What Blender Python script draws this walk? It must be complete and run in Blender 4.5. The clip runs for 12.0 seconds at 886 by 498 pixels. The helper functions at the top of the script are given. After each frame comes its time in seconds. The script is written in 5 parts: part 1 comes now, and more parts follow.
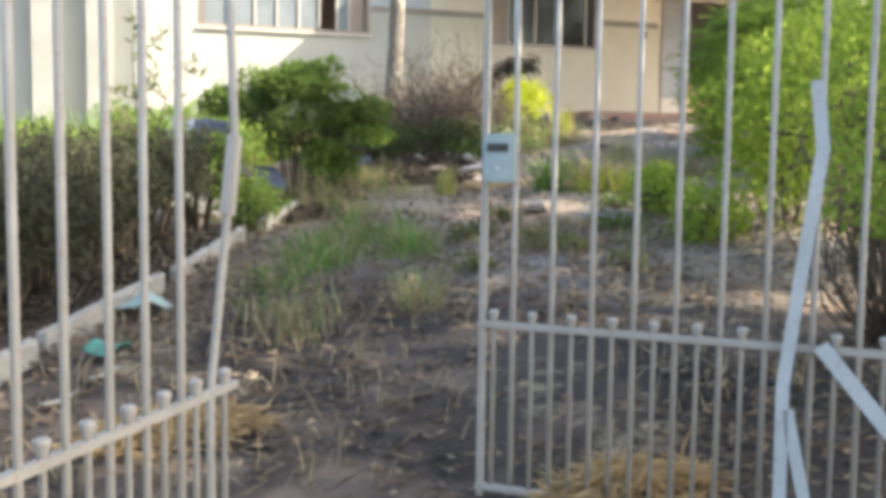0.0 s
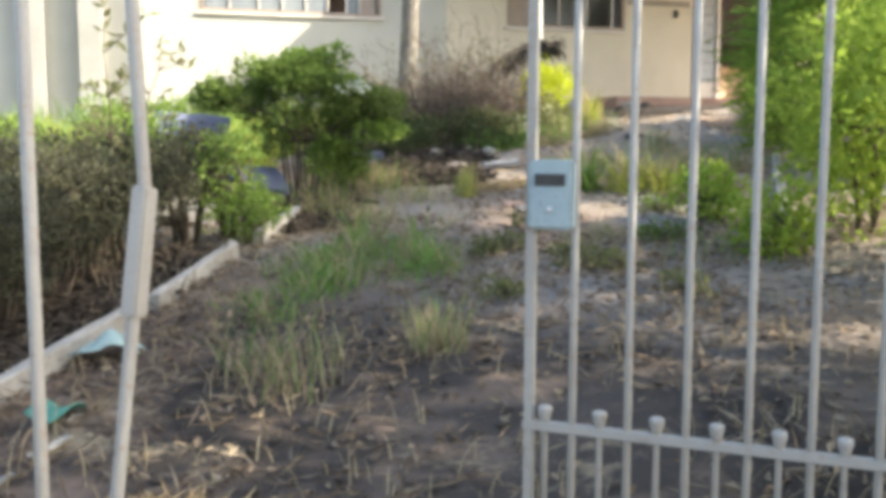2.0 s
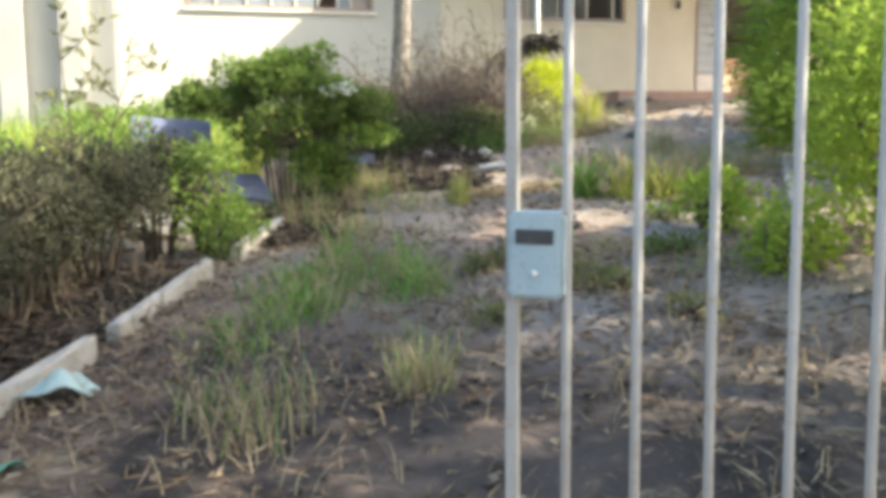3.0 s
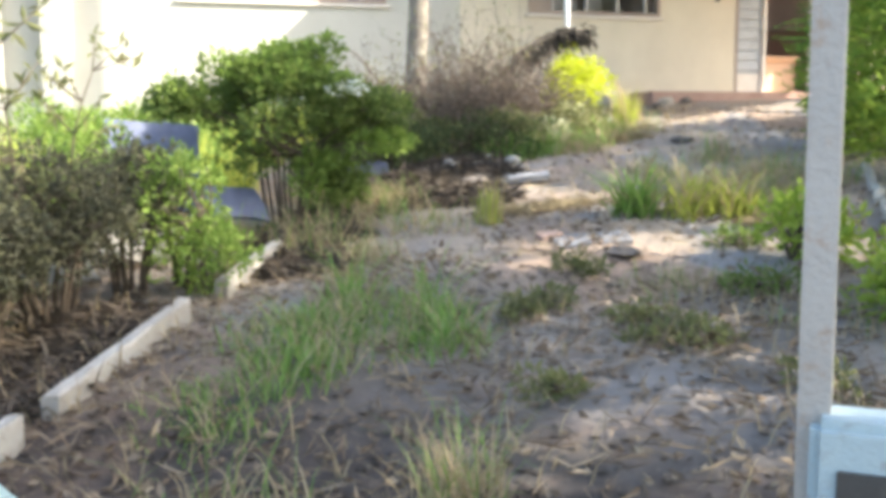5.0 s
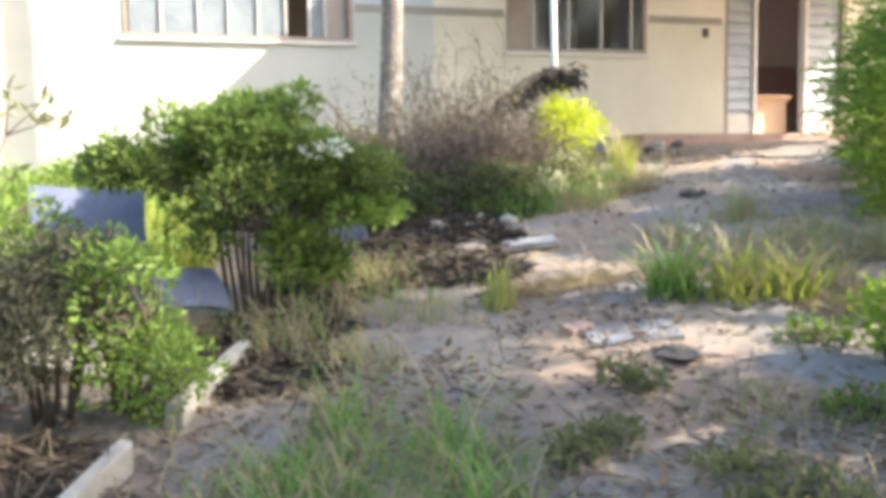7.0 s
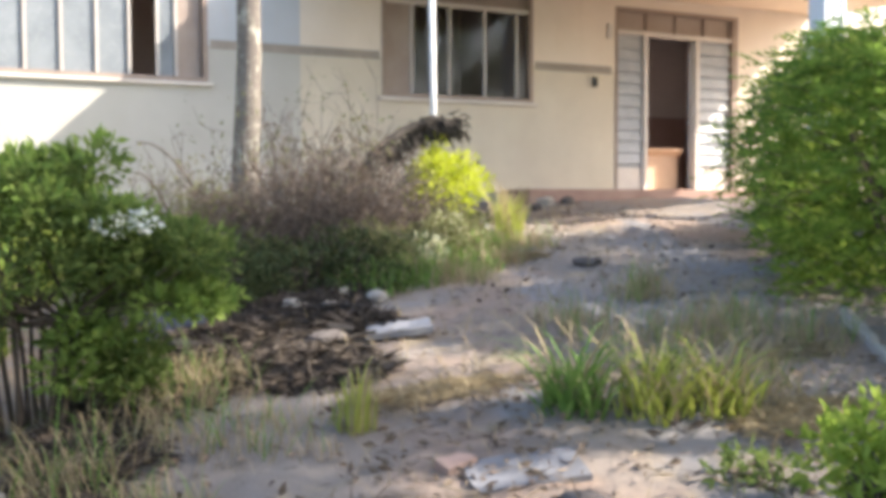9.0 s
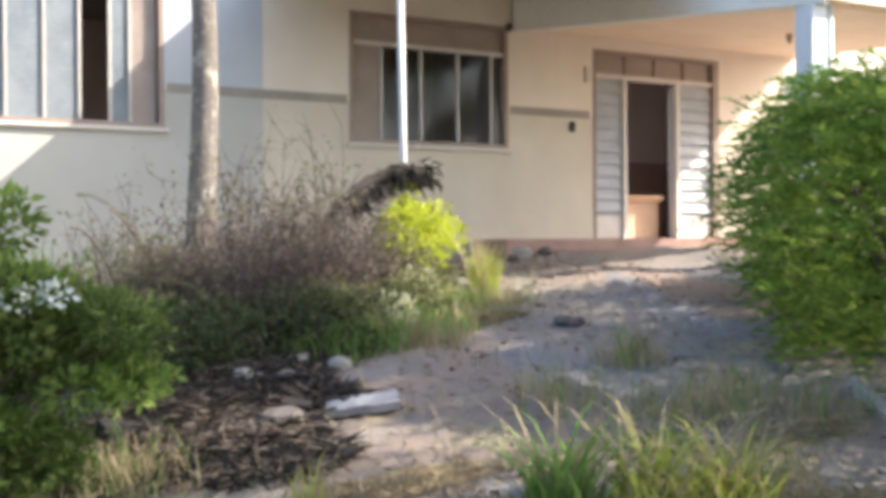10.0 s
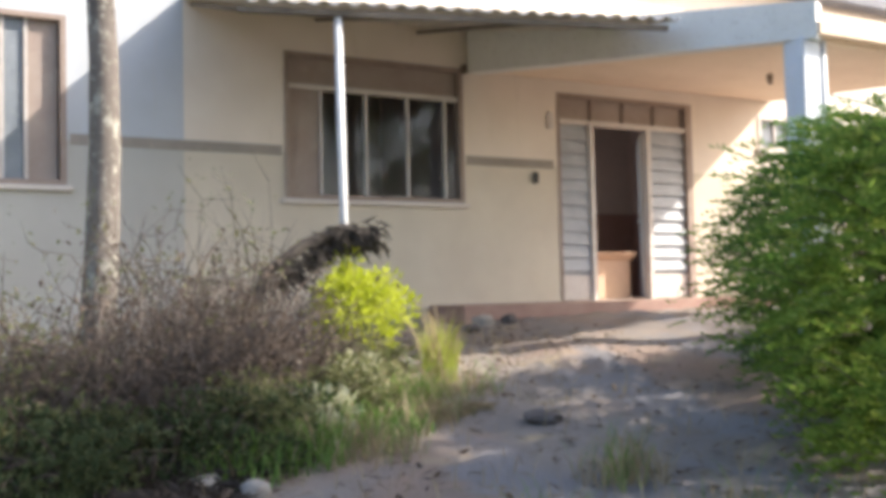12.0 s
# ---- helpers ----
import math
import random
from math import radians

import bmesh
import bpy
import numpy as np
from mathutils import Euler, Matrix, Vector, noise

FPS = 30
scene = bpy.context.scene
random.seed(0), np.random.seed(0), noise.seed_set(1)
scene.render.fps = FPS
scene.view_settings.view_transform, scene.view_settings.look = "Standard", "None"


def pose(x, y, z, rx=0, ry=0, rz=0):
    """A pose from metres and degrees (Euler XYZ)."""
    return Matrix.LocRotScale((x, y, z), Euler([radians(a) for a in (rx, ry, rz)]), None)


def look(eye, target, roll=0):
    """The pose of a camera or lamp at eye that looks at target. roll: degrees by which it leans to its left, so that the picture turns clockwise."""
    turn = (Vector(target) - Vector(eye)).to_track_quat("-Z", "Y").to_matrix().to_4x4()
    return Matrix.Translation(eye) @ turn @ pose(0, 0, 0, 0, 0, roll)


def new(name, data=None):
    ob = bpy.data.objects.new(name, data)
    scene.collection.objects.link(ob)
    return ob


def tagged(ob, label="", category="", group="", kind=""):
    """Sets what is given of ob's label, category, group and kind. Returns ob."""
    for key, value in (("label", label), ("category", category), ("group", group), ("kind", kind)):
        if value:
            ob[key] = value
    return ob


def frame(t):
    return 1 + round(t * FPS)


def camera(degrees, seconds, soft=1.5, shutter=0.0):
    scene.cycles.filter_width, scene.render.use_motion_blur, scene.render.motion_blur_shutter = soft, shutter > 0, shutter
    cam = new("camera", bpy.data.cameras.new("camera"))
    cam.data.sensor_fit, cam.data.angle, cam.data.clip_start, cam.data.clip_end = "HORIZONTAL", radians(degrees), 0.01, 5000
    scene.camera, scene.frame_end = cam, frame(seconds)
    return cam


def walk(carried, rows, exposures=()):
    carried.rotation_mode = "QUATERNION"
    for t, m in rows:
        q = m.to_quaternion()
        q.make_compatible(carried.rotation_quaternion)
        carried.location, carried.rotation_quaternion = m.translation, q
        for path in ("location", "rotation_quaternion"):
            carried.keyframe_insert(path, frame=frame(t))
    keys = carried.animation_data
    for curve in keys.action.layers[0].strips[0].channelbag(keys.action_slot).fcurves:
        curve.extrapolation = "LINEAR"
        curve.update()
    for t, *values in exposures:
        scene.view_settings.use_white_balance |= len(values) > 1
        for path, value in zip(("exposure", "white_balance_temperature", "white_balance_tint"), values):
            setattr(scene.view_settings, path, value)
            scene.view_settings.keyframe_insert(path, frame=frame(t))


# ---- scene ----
cam = camera(48.5, 12.0, soft=4.8)
PATH = [
    (0, (-9.845, -16.496, -0.965), (-9.254, -14.594, -1.141), 0.8),
    (0.5, (-9.788, -16.218, -0.95), (-9.207, -14.313, -1.136), 0.9),
    (1, (-9.702, -15.988, -0.887), (-9.13, -14.082, -1.083), 0.6),
    (1.5, (-9.634, -15.734, -0.866), (-9.072, -13.825, -1.069), 0.5),
    (2, (-9.564, -15.474, -0.821), (-9.007, -13.565, -1.033), 0.2),
    (2.5, (-9.45, -15.228, -0.788), (-8.895, -13.32, -1.01), -0.4),
    (3, (-9.335, -15.011, -0.702), (-8.784, -13.103, -0.933), -0.4),
    (5, (-9.097, -13.717, -0.651), (-8.563, -11.803, -0.881), -0.3),
    (5.5, (-9.144, -13.353, -0.581), (-8.606, -11.44, -0.811), -0.2),
    (6, (-9.096, -13.032, -0.542), (-8.555, -11.12, -0.764), -0.5),
    (6.5, (-9.074, -12.713, -0.486), (-8.501, -10.807, -0.676), -0.8),
    (8.5, (-8.633, -11.537, -0.265), (-7.822, -9.713, -0.387), -0.3),
    (9, (-8.425, -11.246, -0.233), (-7.577, -9.436, -0.322), -0.2),
    (9.5, (-8.259, -11.005, -0.174), (-7.388, -9.205, -0.221), 0.0),
    (10, (-8.117, -10.681, -0.131), (-7.222, -8.892, -0.134), -0.4),
    (10.5, (-7.926, -10.395, -0.07), (-7.016, -8.615, -0.038), -0.6),
    (11, (-7.798, -10.084, 0.001), (-6.859, -8.319, 0.051), -1.0),
    (11.5, (-7.668, -9.799, 0.054), (-6.716, -8.041, 0.12), -1.1),
    (12, (-7.449, -9.521, 0.096), (-6.476, -7.775, 0.186), -1.3),
]
walk(cam, [(t, look(eye, target, roll)) for t, eye, target, roll in PATH],
     [(0, 2.0, 7050, 6), (3.2, 2.14, 7100, 5), (5, 2.42, 6950, 6), (6.7, 2.38, 6850, 7), (8.5, 1.98, 6750, 10), (9.5, 1.95, 6650, 11), (10.5, 1.68, 6550, 11), (12, 1.55, 6550, 12)])

# ---- world, sun ----
SUN = Vector((2.03, -1.0, 1.62)).normalized()
world = bpy.data.worlds.new("sky")
scene.world = world
world.use_nodes = True
wn = world.node_tree.nodes
sky = wn.new("ShaderNodeTexSky")
sky.sky_type = "NISHITA"
sky.sun_disc = False
sky.sun_elevation = math.asin(SUN.z)
sky.sun_rotation = math.atan2(SUN.x, SUN.y)
sky.dust_density = 2.5
wn["Background"].inputs[1].default_value = 0.15
world.node_tree.links.new(sky.outputs[0], wn["Background"].inputs[0])
sun_data = bpy.data.lights.new("sun", "SUN")
sun_data.energy, sun_data.angle, sun_data.color = 3.6, radians(0.6), (1.0, 0.93, 0.82)
sun = new("sun", sun_data)
sun.matrix_world = look(SUN * 30, (0, 0, 0))


# ---- materials ----
def material(name, rough=0.8, metal=0.0, spec=0.3):
    m = bpy.data.materials.new(name)
    m.use_nodes = True
    b = m.node_tree.nodes["Principled BSDF"]
    b.inputs["Roughness"].default_value = rough
    b.inputs["Metallic"].default_value = metal
    b.inputs["Specular IOR Level"].default_value = spec
    return m, m.node_tree, b


def node(nt, kind, **values):
    n = nt.nodes.new(kind)
    for key, value in values.items():
        n.inputs[key.replace("_", " ")].default_value = value
    return n


def noise_fac(nt, scale, detail=5.0, rough=0.6, stretch=None, lo=0.35, hi=0.65):
    tc = nt.nodes.new("ShaderNodeTexCoord")
    src = tc.outputs["Object"]
    if stretch:
        mp = nt.nodes.new("ShaderNodeMapping")
        mp.inputs["Scale"].default_value = stretch
        nt.links.new(src, mp.inputs[0])
        src = mp.outputs[0]
    n = node(nt, "ShaderNodeTexNoise", Scale=scale, Detail=detail, Roughness=rough)
    nt.links.new(src, n.inputs["Vector"])
    r = nt.nodes.new("ShaderNodeMapRange")
    r.inputs[1].default_value, r.inputs[2].default_value = lo, hi
    nt.links.new(n.outputs[0], r.inputs[0])
    return r.outputs[0]


def mix(nt, fac, a, b):
    n = nt.nodes.new("ShaderNodeMix")
    n.data_type = "RGBA"
    for sock, v in ((n.inputs[0], fac), (n.inputs[6], a), (n.inputs[7], b)):
        if isinstance(v, bpy.types.NodeSocket):
            nt.links.new(v, sock)
        elif isinstance(v, (int, float)):
            sock.default_value = v
        else:
            sock.default_value = (*v, 1)
    return n.outputs[2]


def bump(nt, bsdf, fac, strength=0.3, distance=0.01):
    n = node(nt, "ShaderNodeBump", Strength=strength, Distance=distance)
    nt.links.new(fac, n.inputs["Height"])
    nt.links.new(n.outputs[0], bsdf.inputs["Normal"])


def rough_paint(name, a, b, c, scale=2.0, rough=0.85, bump_s=0.25):
    """Two-scale mottled surface: a and b at large scale, c as fine stains."""
    m, nt, bs = material(name, rough)
    col = mix(nt, noise_fac(nt, scale), a, b)
    col = mix(nt, noise_fac(nt, scale * 9, 8, 0.7, None, 0.55, 0.75), col, c)
    nt.links.new(col, bs.inputs["Base Color"])
    bump(nt, bs, noise_fac(nt, scale * 30, 4), bump_s, 0.004)
    return m


def leaf_material(name, a, b, c, through_light=0.45, scale=1.5):
    """Leaves: each island takes its own tint; light passes partly through."""
    m, nt, bs = material(name, 0.7, 0, 0.2)
    geo = nt.nodes.new("ShaderNodeNewGeometry")
    ramp = nt.nodes.new("ShaderNodeValToRGB")
    ramp.color_ramp.elements[0].color, ramp.color_ramp.elements[1].color = (*a, 1), (*c, 1)
    e = ramp.color_ramp.elements.new(0.5)
    e.color = (*b, 1)
    nt.links.new(geo.outputs["Random Per Island"], ramp.inputs[0])
    col = mix(nt, noise_fac(nt, scale, 3), ramp.outputs[0], b)
    nt.links.new(col, bs.inputs["Base Color"])
    tr = nt.nodes.new("ShaderNodeBsdfTranslucent")
    nt.links.new(col, tr.inputs[0])
    ms = nt.nodes.new("ShaderNodeMixShader")
    ms.inputs[0].default_value = through_light
    out = nt.nodes["Material Output"]
    nt.links.new(bs.outputs[0], ms.inputs[1])
    nt.links.new(tr.outputs[0], ms.inputs[2])
    nt.links.new(ms.outputs[0], out.inputs[0])
    return m


def wall_paint():
    """Cream above the painted band, yellower dado below; bare white on the wing beyond x = -5, greyed and blued for its
    shade; rain streaks and scuffs.
    """
    m, nt, bs = material("facade_paint", 0.9)
    tc = nt.nodes.new("ShaderNodeTexCoord")
    sep = nt.nodes.new("ShaderNodeSeparateXYZ")
    nt.links.new(tc.outputs["Object"], sep.inputs[0])

    def above(axis, v):
        n = nt.nodes.new("ShaderNodeMath")
        n.operation = "GREATER_THAN"
        n.inputs[1].default_value = v
        nt.links.new(sep.outputs[axis], n.inputs[0])
        return n.outputs[0]
    cream = mix(nt, noise_fac(nt, 1.2), (0.74, 0.66, 0.57), (0.68, 0.60, 0.51))
    # the wing's upper paint holds its sky-blue shade in the colour
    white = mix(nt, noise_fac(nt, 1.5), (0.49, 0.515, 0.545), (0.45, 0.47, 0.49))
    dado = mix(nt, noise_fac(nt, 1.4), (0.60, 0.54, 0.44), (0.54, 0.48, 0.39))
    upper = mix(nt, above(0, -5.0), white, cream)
    # wing dado greyed down for the same shade
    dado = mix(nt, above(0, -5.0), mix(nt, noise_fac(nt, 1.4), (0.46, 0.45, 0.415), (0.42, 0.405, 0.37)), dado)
    col = mix(nt, above(2, 1.58), dado, upper)
    streak = noise_fac(nt, 1.0, 6, 0.65, (5.0, 5.0, 0.6), 0.60, 0.95)
    col = mix(nt, streak, col, (0.52, 0.45, 0.36))
    col = mix(nt, noise_fac(nt, 22, 6, 0.7, None, 0.66, 0.72), col, (0.35, 0.30, 0.25))
    nt.links.new(col, bs.inputs["Base Color"])
    bump(nt, bs, noise_fac(nt, 60, 5), 0.25, 0.004)
    return m


def soil_material():
    """Burnt soil near the gate and along the bed, darkened for the shade there too, paler dusty earth further up; straw
    dust, reddish bare earth, worn grey patches.
    """
    m, nt, bs = material("soil", 0.95, 0, 0.15)
    tc = nt.nodes.new("ShaderNodeTexCoord")
    sep = nt.nodes.new("ShaderNodeSeparateXYZ")
    nt.links.new(tc.outputs["Object"], sep.inputs[0])
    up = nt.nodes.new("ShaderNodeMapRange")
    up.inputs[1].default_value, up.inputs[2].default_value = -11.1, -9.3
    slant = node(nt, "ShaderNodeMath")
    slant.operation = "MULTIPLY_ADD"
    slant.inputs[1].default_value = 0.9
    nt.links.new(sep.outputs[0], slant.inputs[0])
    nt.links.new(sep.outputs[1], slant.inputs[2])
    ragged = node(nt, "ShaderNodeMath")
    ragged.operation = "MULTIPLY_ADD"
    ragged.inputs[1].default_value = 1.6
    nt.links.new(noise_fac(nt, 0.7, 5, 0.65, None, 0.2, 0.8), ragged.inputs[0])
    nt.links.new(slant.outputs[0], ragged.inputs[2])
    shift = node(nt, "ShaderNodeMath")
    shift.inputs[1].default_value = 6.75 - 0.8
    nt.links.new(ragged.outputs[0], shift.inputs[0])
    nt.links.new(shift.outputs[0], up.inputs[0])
    # darker than the soil alone: shade near the gate is in this colour
    burnt_shaded = mix(nt, noise_fac(nt, 0.9), (0.052, 0.045, 0.042), (0.098, 0.083, 0.076))
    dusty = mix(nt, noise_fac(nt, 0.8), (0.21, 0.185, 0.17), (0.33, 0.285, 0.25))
    base = mix(nt, up.outputs[0], burnt_shaded, dusty)
    red = mix(nt, noise_fac(nt, 0.55, 6, 0.6, (1, 1.3, 1), 0.5, 0.66), base, (0.37, 0.265, 0.205))
    straw = mix(nt, noise_fac(nt, 1.3, 8, 0.75, (1, 1.6, 1), 0.56, 0.66), red, (0.38, 0.31, 0.22))
    worn = nt.nodes.new("ShaderNodeMath")
    worn.operation = "MULTIPLY"
    nt.links.new(noise_fac(nt, 0.75, 4, 0.55, (1.3, 0.8, 1), 0.53, 0.60), worn.inputs[0])
    nt.links.new(up.outputs[0], worn.inputs[1])
    grey = mix(nt, worn.outputs[0], straw, (0.265, 0.25, 0.25))
    fine = mix(nt, noise_fac(nt, 26, 8, 0.75, None, 0.56, 0.80), grey, (0.09, 0.075, 0.068))
    pale = mix(nt, noise_fac(nt, 45, 6, 0.7, None, 0.62, 0.7), fine, (0.36, 0.31, 0.25))
    nt.links.new(pale, bs.inputs["Base Color"])
    bump(nt, bs, noise_fac(nt, 18, 9, 0.75, None, 0.2, 0.8), 0.8, 0.03)
    return m


def glass_material(name, tint=(0.9, 0.93, 0.95), rough=0.03):
    m, nt, bs = material(name, rough, 0, 0.6)
    bs.inputs["Base Color"].default_value = (*tint, 1)
    bs.inputs["Transmission Weight"].default_value = 1.0
    bs.inputs["IOR"].default_value = 1.25
    return m


M_WALL = wall_paint()
M_SOIL = soil_material()
M_BAND = rough_paint("band_paint", (0.27, 0.24, 0.21), (0.33, 0.29, 0.25), (0.45, 0.38, 0.30))
M_WHITE = rough_paint("white_paint", (0.74, 0.74, 0.72), (0.68, 0.68, 0.66), (0.45, 0.42, 0.38), 3)
M_BLUEWHITE = rough_paint("bluish_white_paint", (0.66, 0.70, 0.76), (0.60, 0.65, 0.72), (0.42, 0.42, 0.42), 3)
M_PINK = rough_paint("porch_paint", (0.80, 0.66, 0.52), (0.74, 0.60, 0.46), (0.55, 0.44, 0.34), 2)
M_GREY = rough_paint("grey_plaster", (0.29, 0.285, 0.27), (0.34, 0.335, 0.32), (0.25, 0.23, 0.21), 2)
M_ROOM = rough_paint("room_paint", (0.74, 0.62, 0.56), (0.68, 0.56, 0.50), (0.52, 0.42, 0.37), 1.5)
M_ROTTEN = rough_paint("black_rotten_wood", (0.035, 0.03, 0.027), (0.06, 0.052, 0.045), (0.12, 0.10, 0.085), 7, 0.95, 0.8)
M_ROOMLOW = rough_paint("room_dado", (0.46, 0.29, 0.24), (0.40, 0.25, 0.20), (0.26, 0.17, 0.14), 1.5)
M_REDFLOOR = rough_paint("red_cement", (0.28, 0.17, 0.14), (0.34, 0.22, 0.18), (0.42, 0.34, 0.29), 3, 0.6)
M_FRAME = rough_paint("brown_window_paint", (0.26, 0.20, 0.17), (0.32, 0.25, 0.21), (0.45, 0.40, 0.35), 4, 0.6)
M_PANEL = rough_paint("greyish_brown_panel", (0.34, 0.28, 0.24), (0.29, 0.23, 0.20), (0.42, 0.37, 0.33), 4, 0.6)
M_PALEFRAME = rough_paint("pale_frame_paint", (0.62, 0.58, 0.54), (0.56, 0.51, 0.47), (0.36, 0.30, 0.26), 4, 0.55)
M_GATE = rough_paint("weathered_gate_paint", (0.36, 0.345, 0.325), (0.30, 0.285, 0.27), (0.28, 0.19, 0.13), 5, 0.55)
M_GATEBLUE = rough_paint("pale_blue_gate_paint", (0.42, 0.46, 0.50), (0.36, 0.40, 0.43), (0.28, 0.22, 0.18), 6, 0.55)
M_LOCK = rough_paint("lock_paint", (0.34, 0.42, 0.44), (0.28, 0.36, 0.40), (0.20, 0.20, 0.19), 9, 0.5)
M_KERB = rough_paint("whitewashed_concrete", (0.41, 0.39, 0.36), (0.32, 0.295, 0.265), (0.20, 0.17, 0.14), 4, 0.92, 0.6)
M_CONCRETE = rough_paint("old_concrete", (0.28, 0.28, 0.295), (0.22, 0.22, 0.235), (0.16, 0.15, 0.14), 3, 0.92, 0.6)
# blue, dark tone carries the sky-lit shade on the sheets
M_SLABBLUE = rough_paint("shade_blue_fibre_cement", (0.12, 0.135, 0.20), (0.10, 0.115, 0.175), (0.08, 0.08, 0.10), 2.5, 0.9)
M_BRICK = rough_paint("broken_brick", (0.48, 0.33, 0.27), (0.40, 0.27, 0.22), (0.28, 0.19, 0.16), 14, 0.92, 0.6)
M_CEMENT = rough_paint("dusty_grey_cement", (0.20, 0.20, 0.215), (0.16, 0.16, 0.175), (0.26, 0.24, 0.22), 5, 0.92, 0.5)
M_STONE = rough_paint("pale_stone", (0.42, 0.38, 0.33), (0.34, 0.30, 0.26), (0.26, 0.22, 0.18), 8, 0.92, 0.6)
M_DARKSTONE = rough_paint("dark_stone", (0.10, 0.085, 0.08), (0.15, 0.13, 0.12), (0.05, 0.045, 0.04), 8, 0.92, 0.6)
M_BARK = rough_paint("mottled_bark", (0.11, 0.095, 0.085), (0.20, 0.175, 0.155), (0.52, 0.52, 0.44), 2.2, 0.95, 0.9)
nt_bark = M_BARK.node_tree
bark_out = nt_bark.nodes["Principled BSDF"].inputs["Base Color"]
nt_bark.links.new(mix(nt_bark, noise_fac(nt_bark, 9, 5, 0.6, (1, 1, 0.6), 0.56, 0.63), bark_out.links[0].from_socket, (0.36, 0.35, 0.30)), bark_out)
M_STEM = rough_paint("brown_stem", (0.07, 0.055, 0.042), (0.12, 0.09, 0.07), (0.20, 0.16, 0.12), 6, 0.9)
M_TWIG = rough_paint("dry_twig", (0.115, 0.09, 0.075), (0.17, 0.135, 0.11), (0.12, 0.09, 0.075), 5, 0.9)
M_WOOD = rough_paint("grey_weathered_wood", (0.15, 0.13, 0.11), (0.22, 0.19, 0.16), (0.08, 0.065, 0.055), 5, 0.9, 0.6)
M_CARD = rough_paint("cardboard", (0.62, 0.44, 0.32), (0.56, 0.39, 0.28), (0.46, 0.32, 0.23), 4, 0.85)
M_METAL = rough_paint("galvanised_pipe", (0.62, 0.63, 0.64), (0.54, 0.55, 0.56), (0.38, 0.36, 0.34), 5, 0.45)
M_SHEET = rough_paint("fibre_cement_sheet", (0.60, 0.56, 0.50), (0.52, 0.48, 0.43), (0.27, 0.24, 0.21), 2, 0.9)
M_BLACK = rough_paint("black_plastic", (0.03, 0.03, 0.03), (0.05, 0.05, 0.05), (0.09, 0.09, 0.08), 8, 0.5)
M_RAG = rough_paint("blue_green_cloth", (0.27, 0.37, 0.37), (0.33, 0.43, 0.42), (0.38, 0.43, 0.40), 8, 0.9)
M_PLASTIC = rough_paint("green_plastic", (0.06, 0.22, 0.17), (0.10, 0.29, 0.22), (0.35, 0.42, 0.36), 9, 0.4)
M_WIRE = rough_paint("rusty_wire", (0.12, 0.09, 0.07), (0.16, 0.12, 0.10), (0.22, 0.14, 0.09), 20, 0.7)
M_GLASS = glass_material("window_glass")
# pale grey stands for dust and for reflections in the panes
M_GLASSDUSTREFL = rough_paint("dust_and_reflection_glass", (0.30, 0.33, 0.36), (0.22, 0.25, 0.28), (0.46, 0.48, 0.49), 3, 0.2, 0.05)
M_GLASSDUSTREFL.node_tree.nodes["Principled BSDF"].inputs["Alpha"].default_value = 0.6
M_LOUVRE = rough_paint("ribbed_frosted_glass", (0.40, 0.42, 0.45), (0.33, 0.35, 0.38), (0.56, 0.56, 0.54), 6, 0.3, 0.1)
M_CLOTHWHITE = rough_paint("white_curtain", (0.62, 0.64, 0.66), (0.54, 0.57, 0.60), (0.40, 0.42, 0.45), 5, 0.9)
M_LEAF = leaf_material("green_leaf", (0.075, 0.12, 0.033), (0.13, 0.185, 0.05), (0.25, 0.30, 0.09), 0.5)
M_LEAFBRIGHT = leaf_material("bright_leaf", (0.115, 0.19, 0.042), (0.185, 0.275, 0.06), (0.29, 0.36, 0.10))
M_LEAFYELLOW = leaf_material("yellow_green_leaf", (0.36, 0.42, 0.03), (0.50, 0.56, 0.05), (0.60, 0.62, 0.10))
M_FEATHER = leaf_material("feathery_leaf", (0.04, 0.11, 0.028), (0.10, 0.20, 0.042), (0.26, 0.37, 0.09), 0.45)
M_LEAFOLIVE = leaf_material("olive_leaf", (0.13, 0.15, 0.06), (0.19, 0.20, 0.09), (0.27, 0.24, 0.13))
M_LEAFLIME = leaf_material("lime_leaf", (0.19, 0.29, 0.05), (0.30, 0.40, 0.07), (0.44, 0.49, 0.12), 0.6)
M_FEATHEROLIVE = leaf_material("olive_feathery_leaf", (0.08, 0.16, 0.032), (0.18, 0.28, 0.05), (0.42, 0.47, 0.11), 0.5)
M_LEAFHEDGE = leaf_material("grey_hedge_leaf", (0.045, 0.043, 0.032), (0.075, 0.074, 0.048), (0.135, 0.14, 0.07), 0.25)
M_LEAFDRY = leaf_material("dry_leaf", (0.08, 0.058, 0.047), (0.14, 0.105, 0.083), (0.24, 0.185, 0.14), 0.3)
M_LEAFPALE = leaf_material("pale_variegated_leaf", (0.30, 0.32, 0.18), (0.50, 0.50, 0.34), (0.66, 0.63, 0.48), 0.4)
M_WEED = leaf_material("dark_weed_leaf", (0.04, 0.062, 0.027), (0.075, 0.10, 0.042), (0.17, 0.18, 0.085), 0.35)
M_LITTER = leaf_material("leaf_litter", (0.07, 0.05, 0.04), (0.20, 0.15, 0.11), (0.42, 0.34, 0.24), 0.2)
M_GRASS = leaf_material("green_grass", (0.11, 0.21, 0.05), (0.19, 0.32, 0.075), (0.31, 0.41, 0.14), 0.4)
M_GRASSYELLOW = leaf_material("yellow_grass", (0.26, 0.32, 0.06), (0.40, 0.44, 0.10), (0.52, 0.50, 0.17), 0.4)
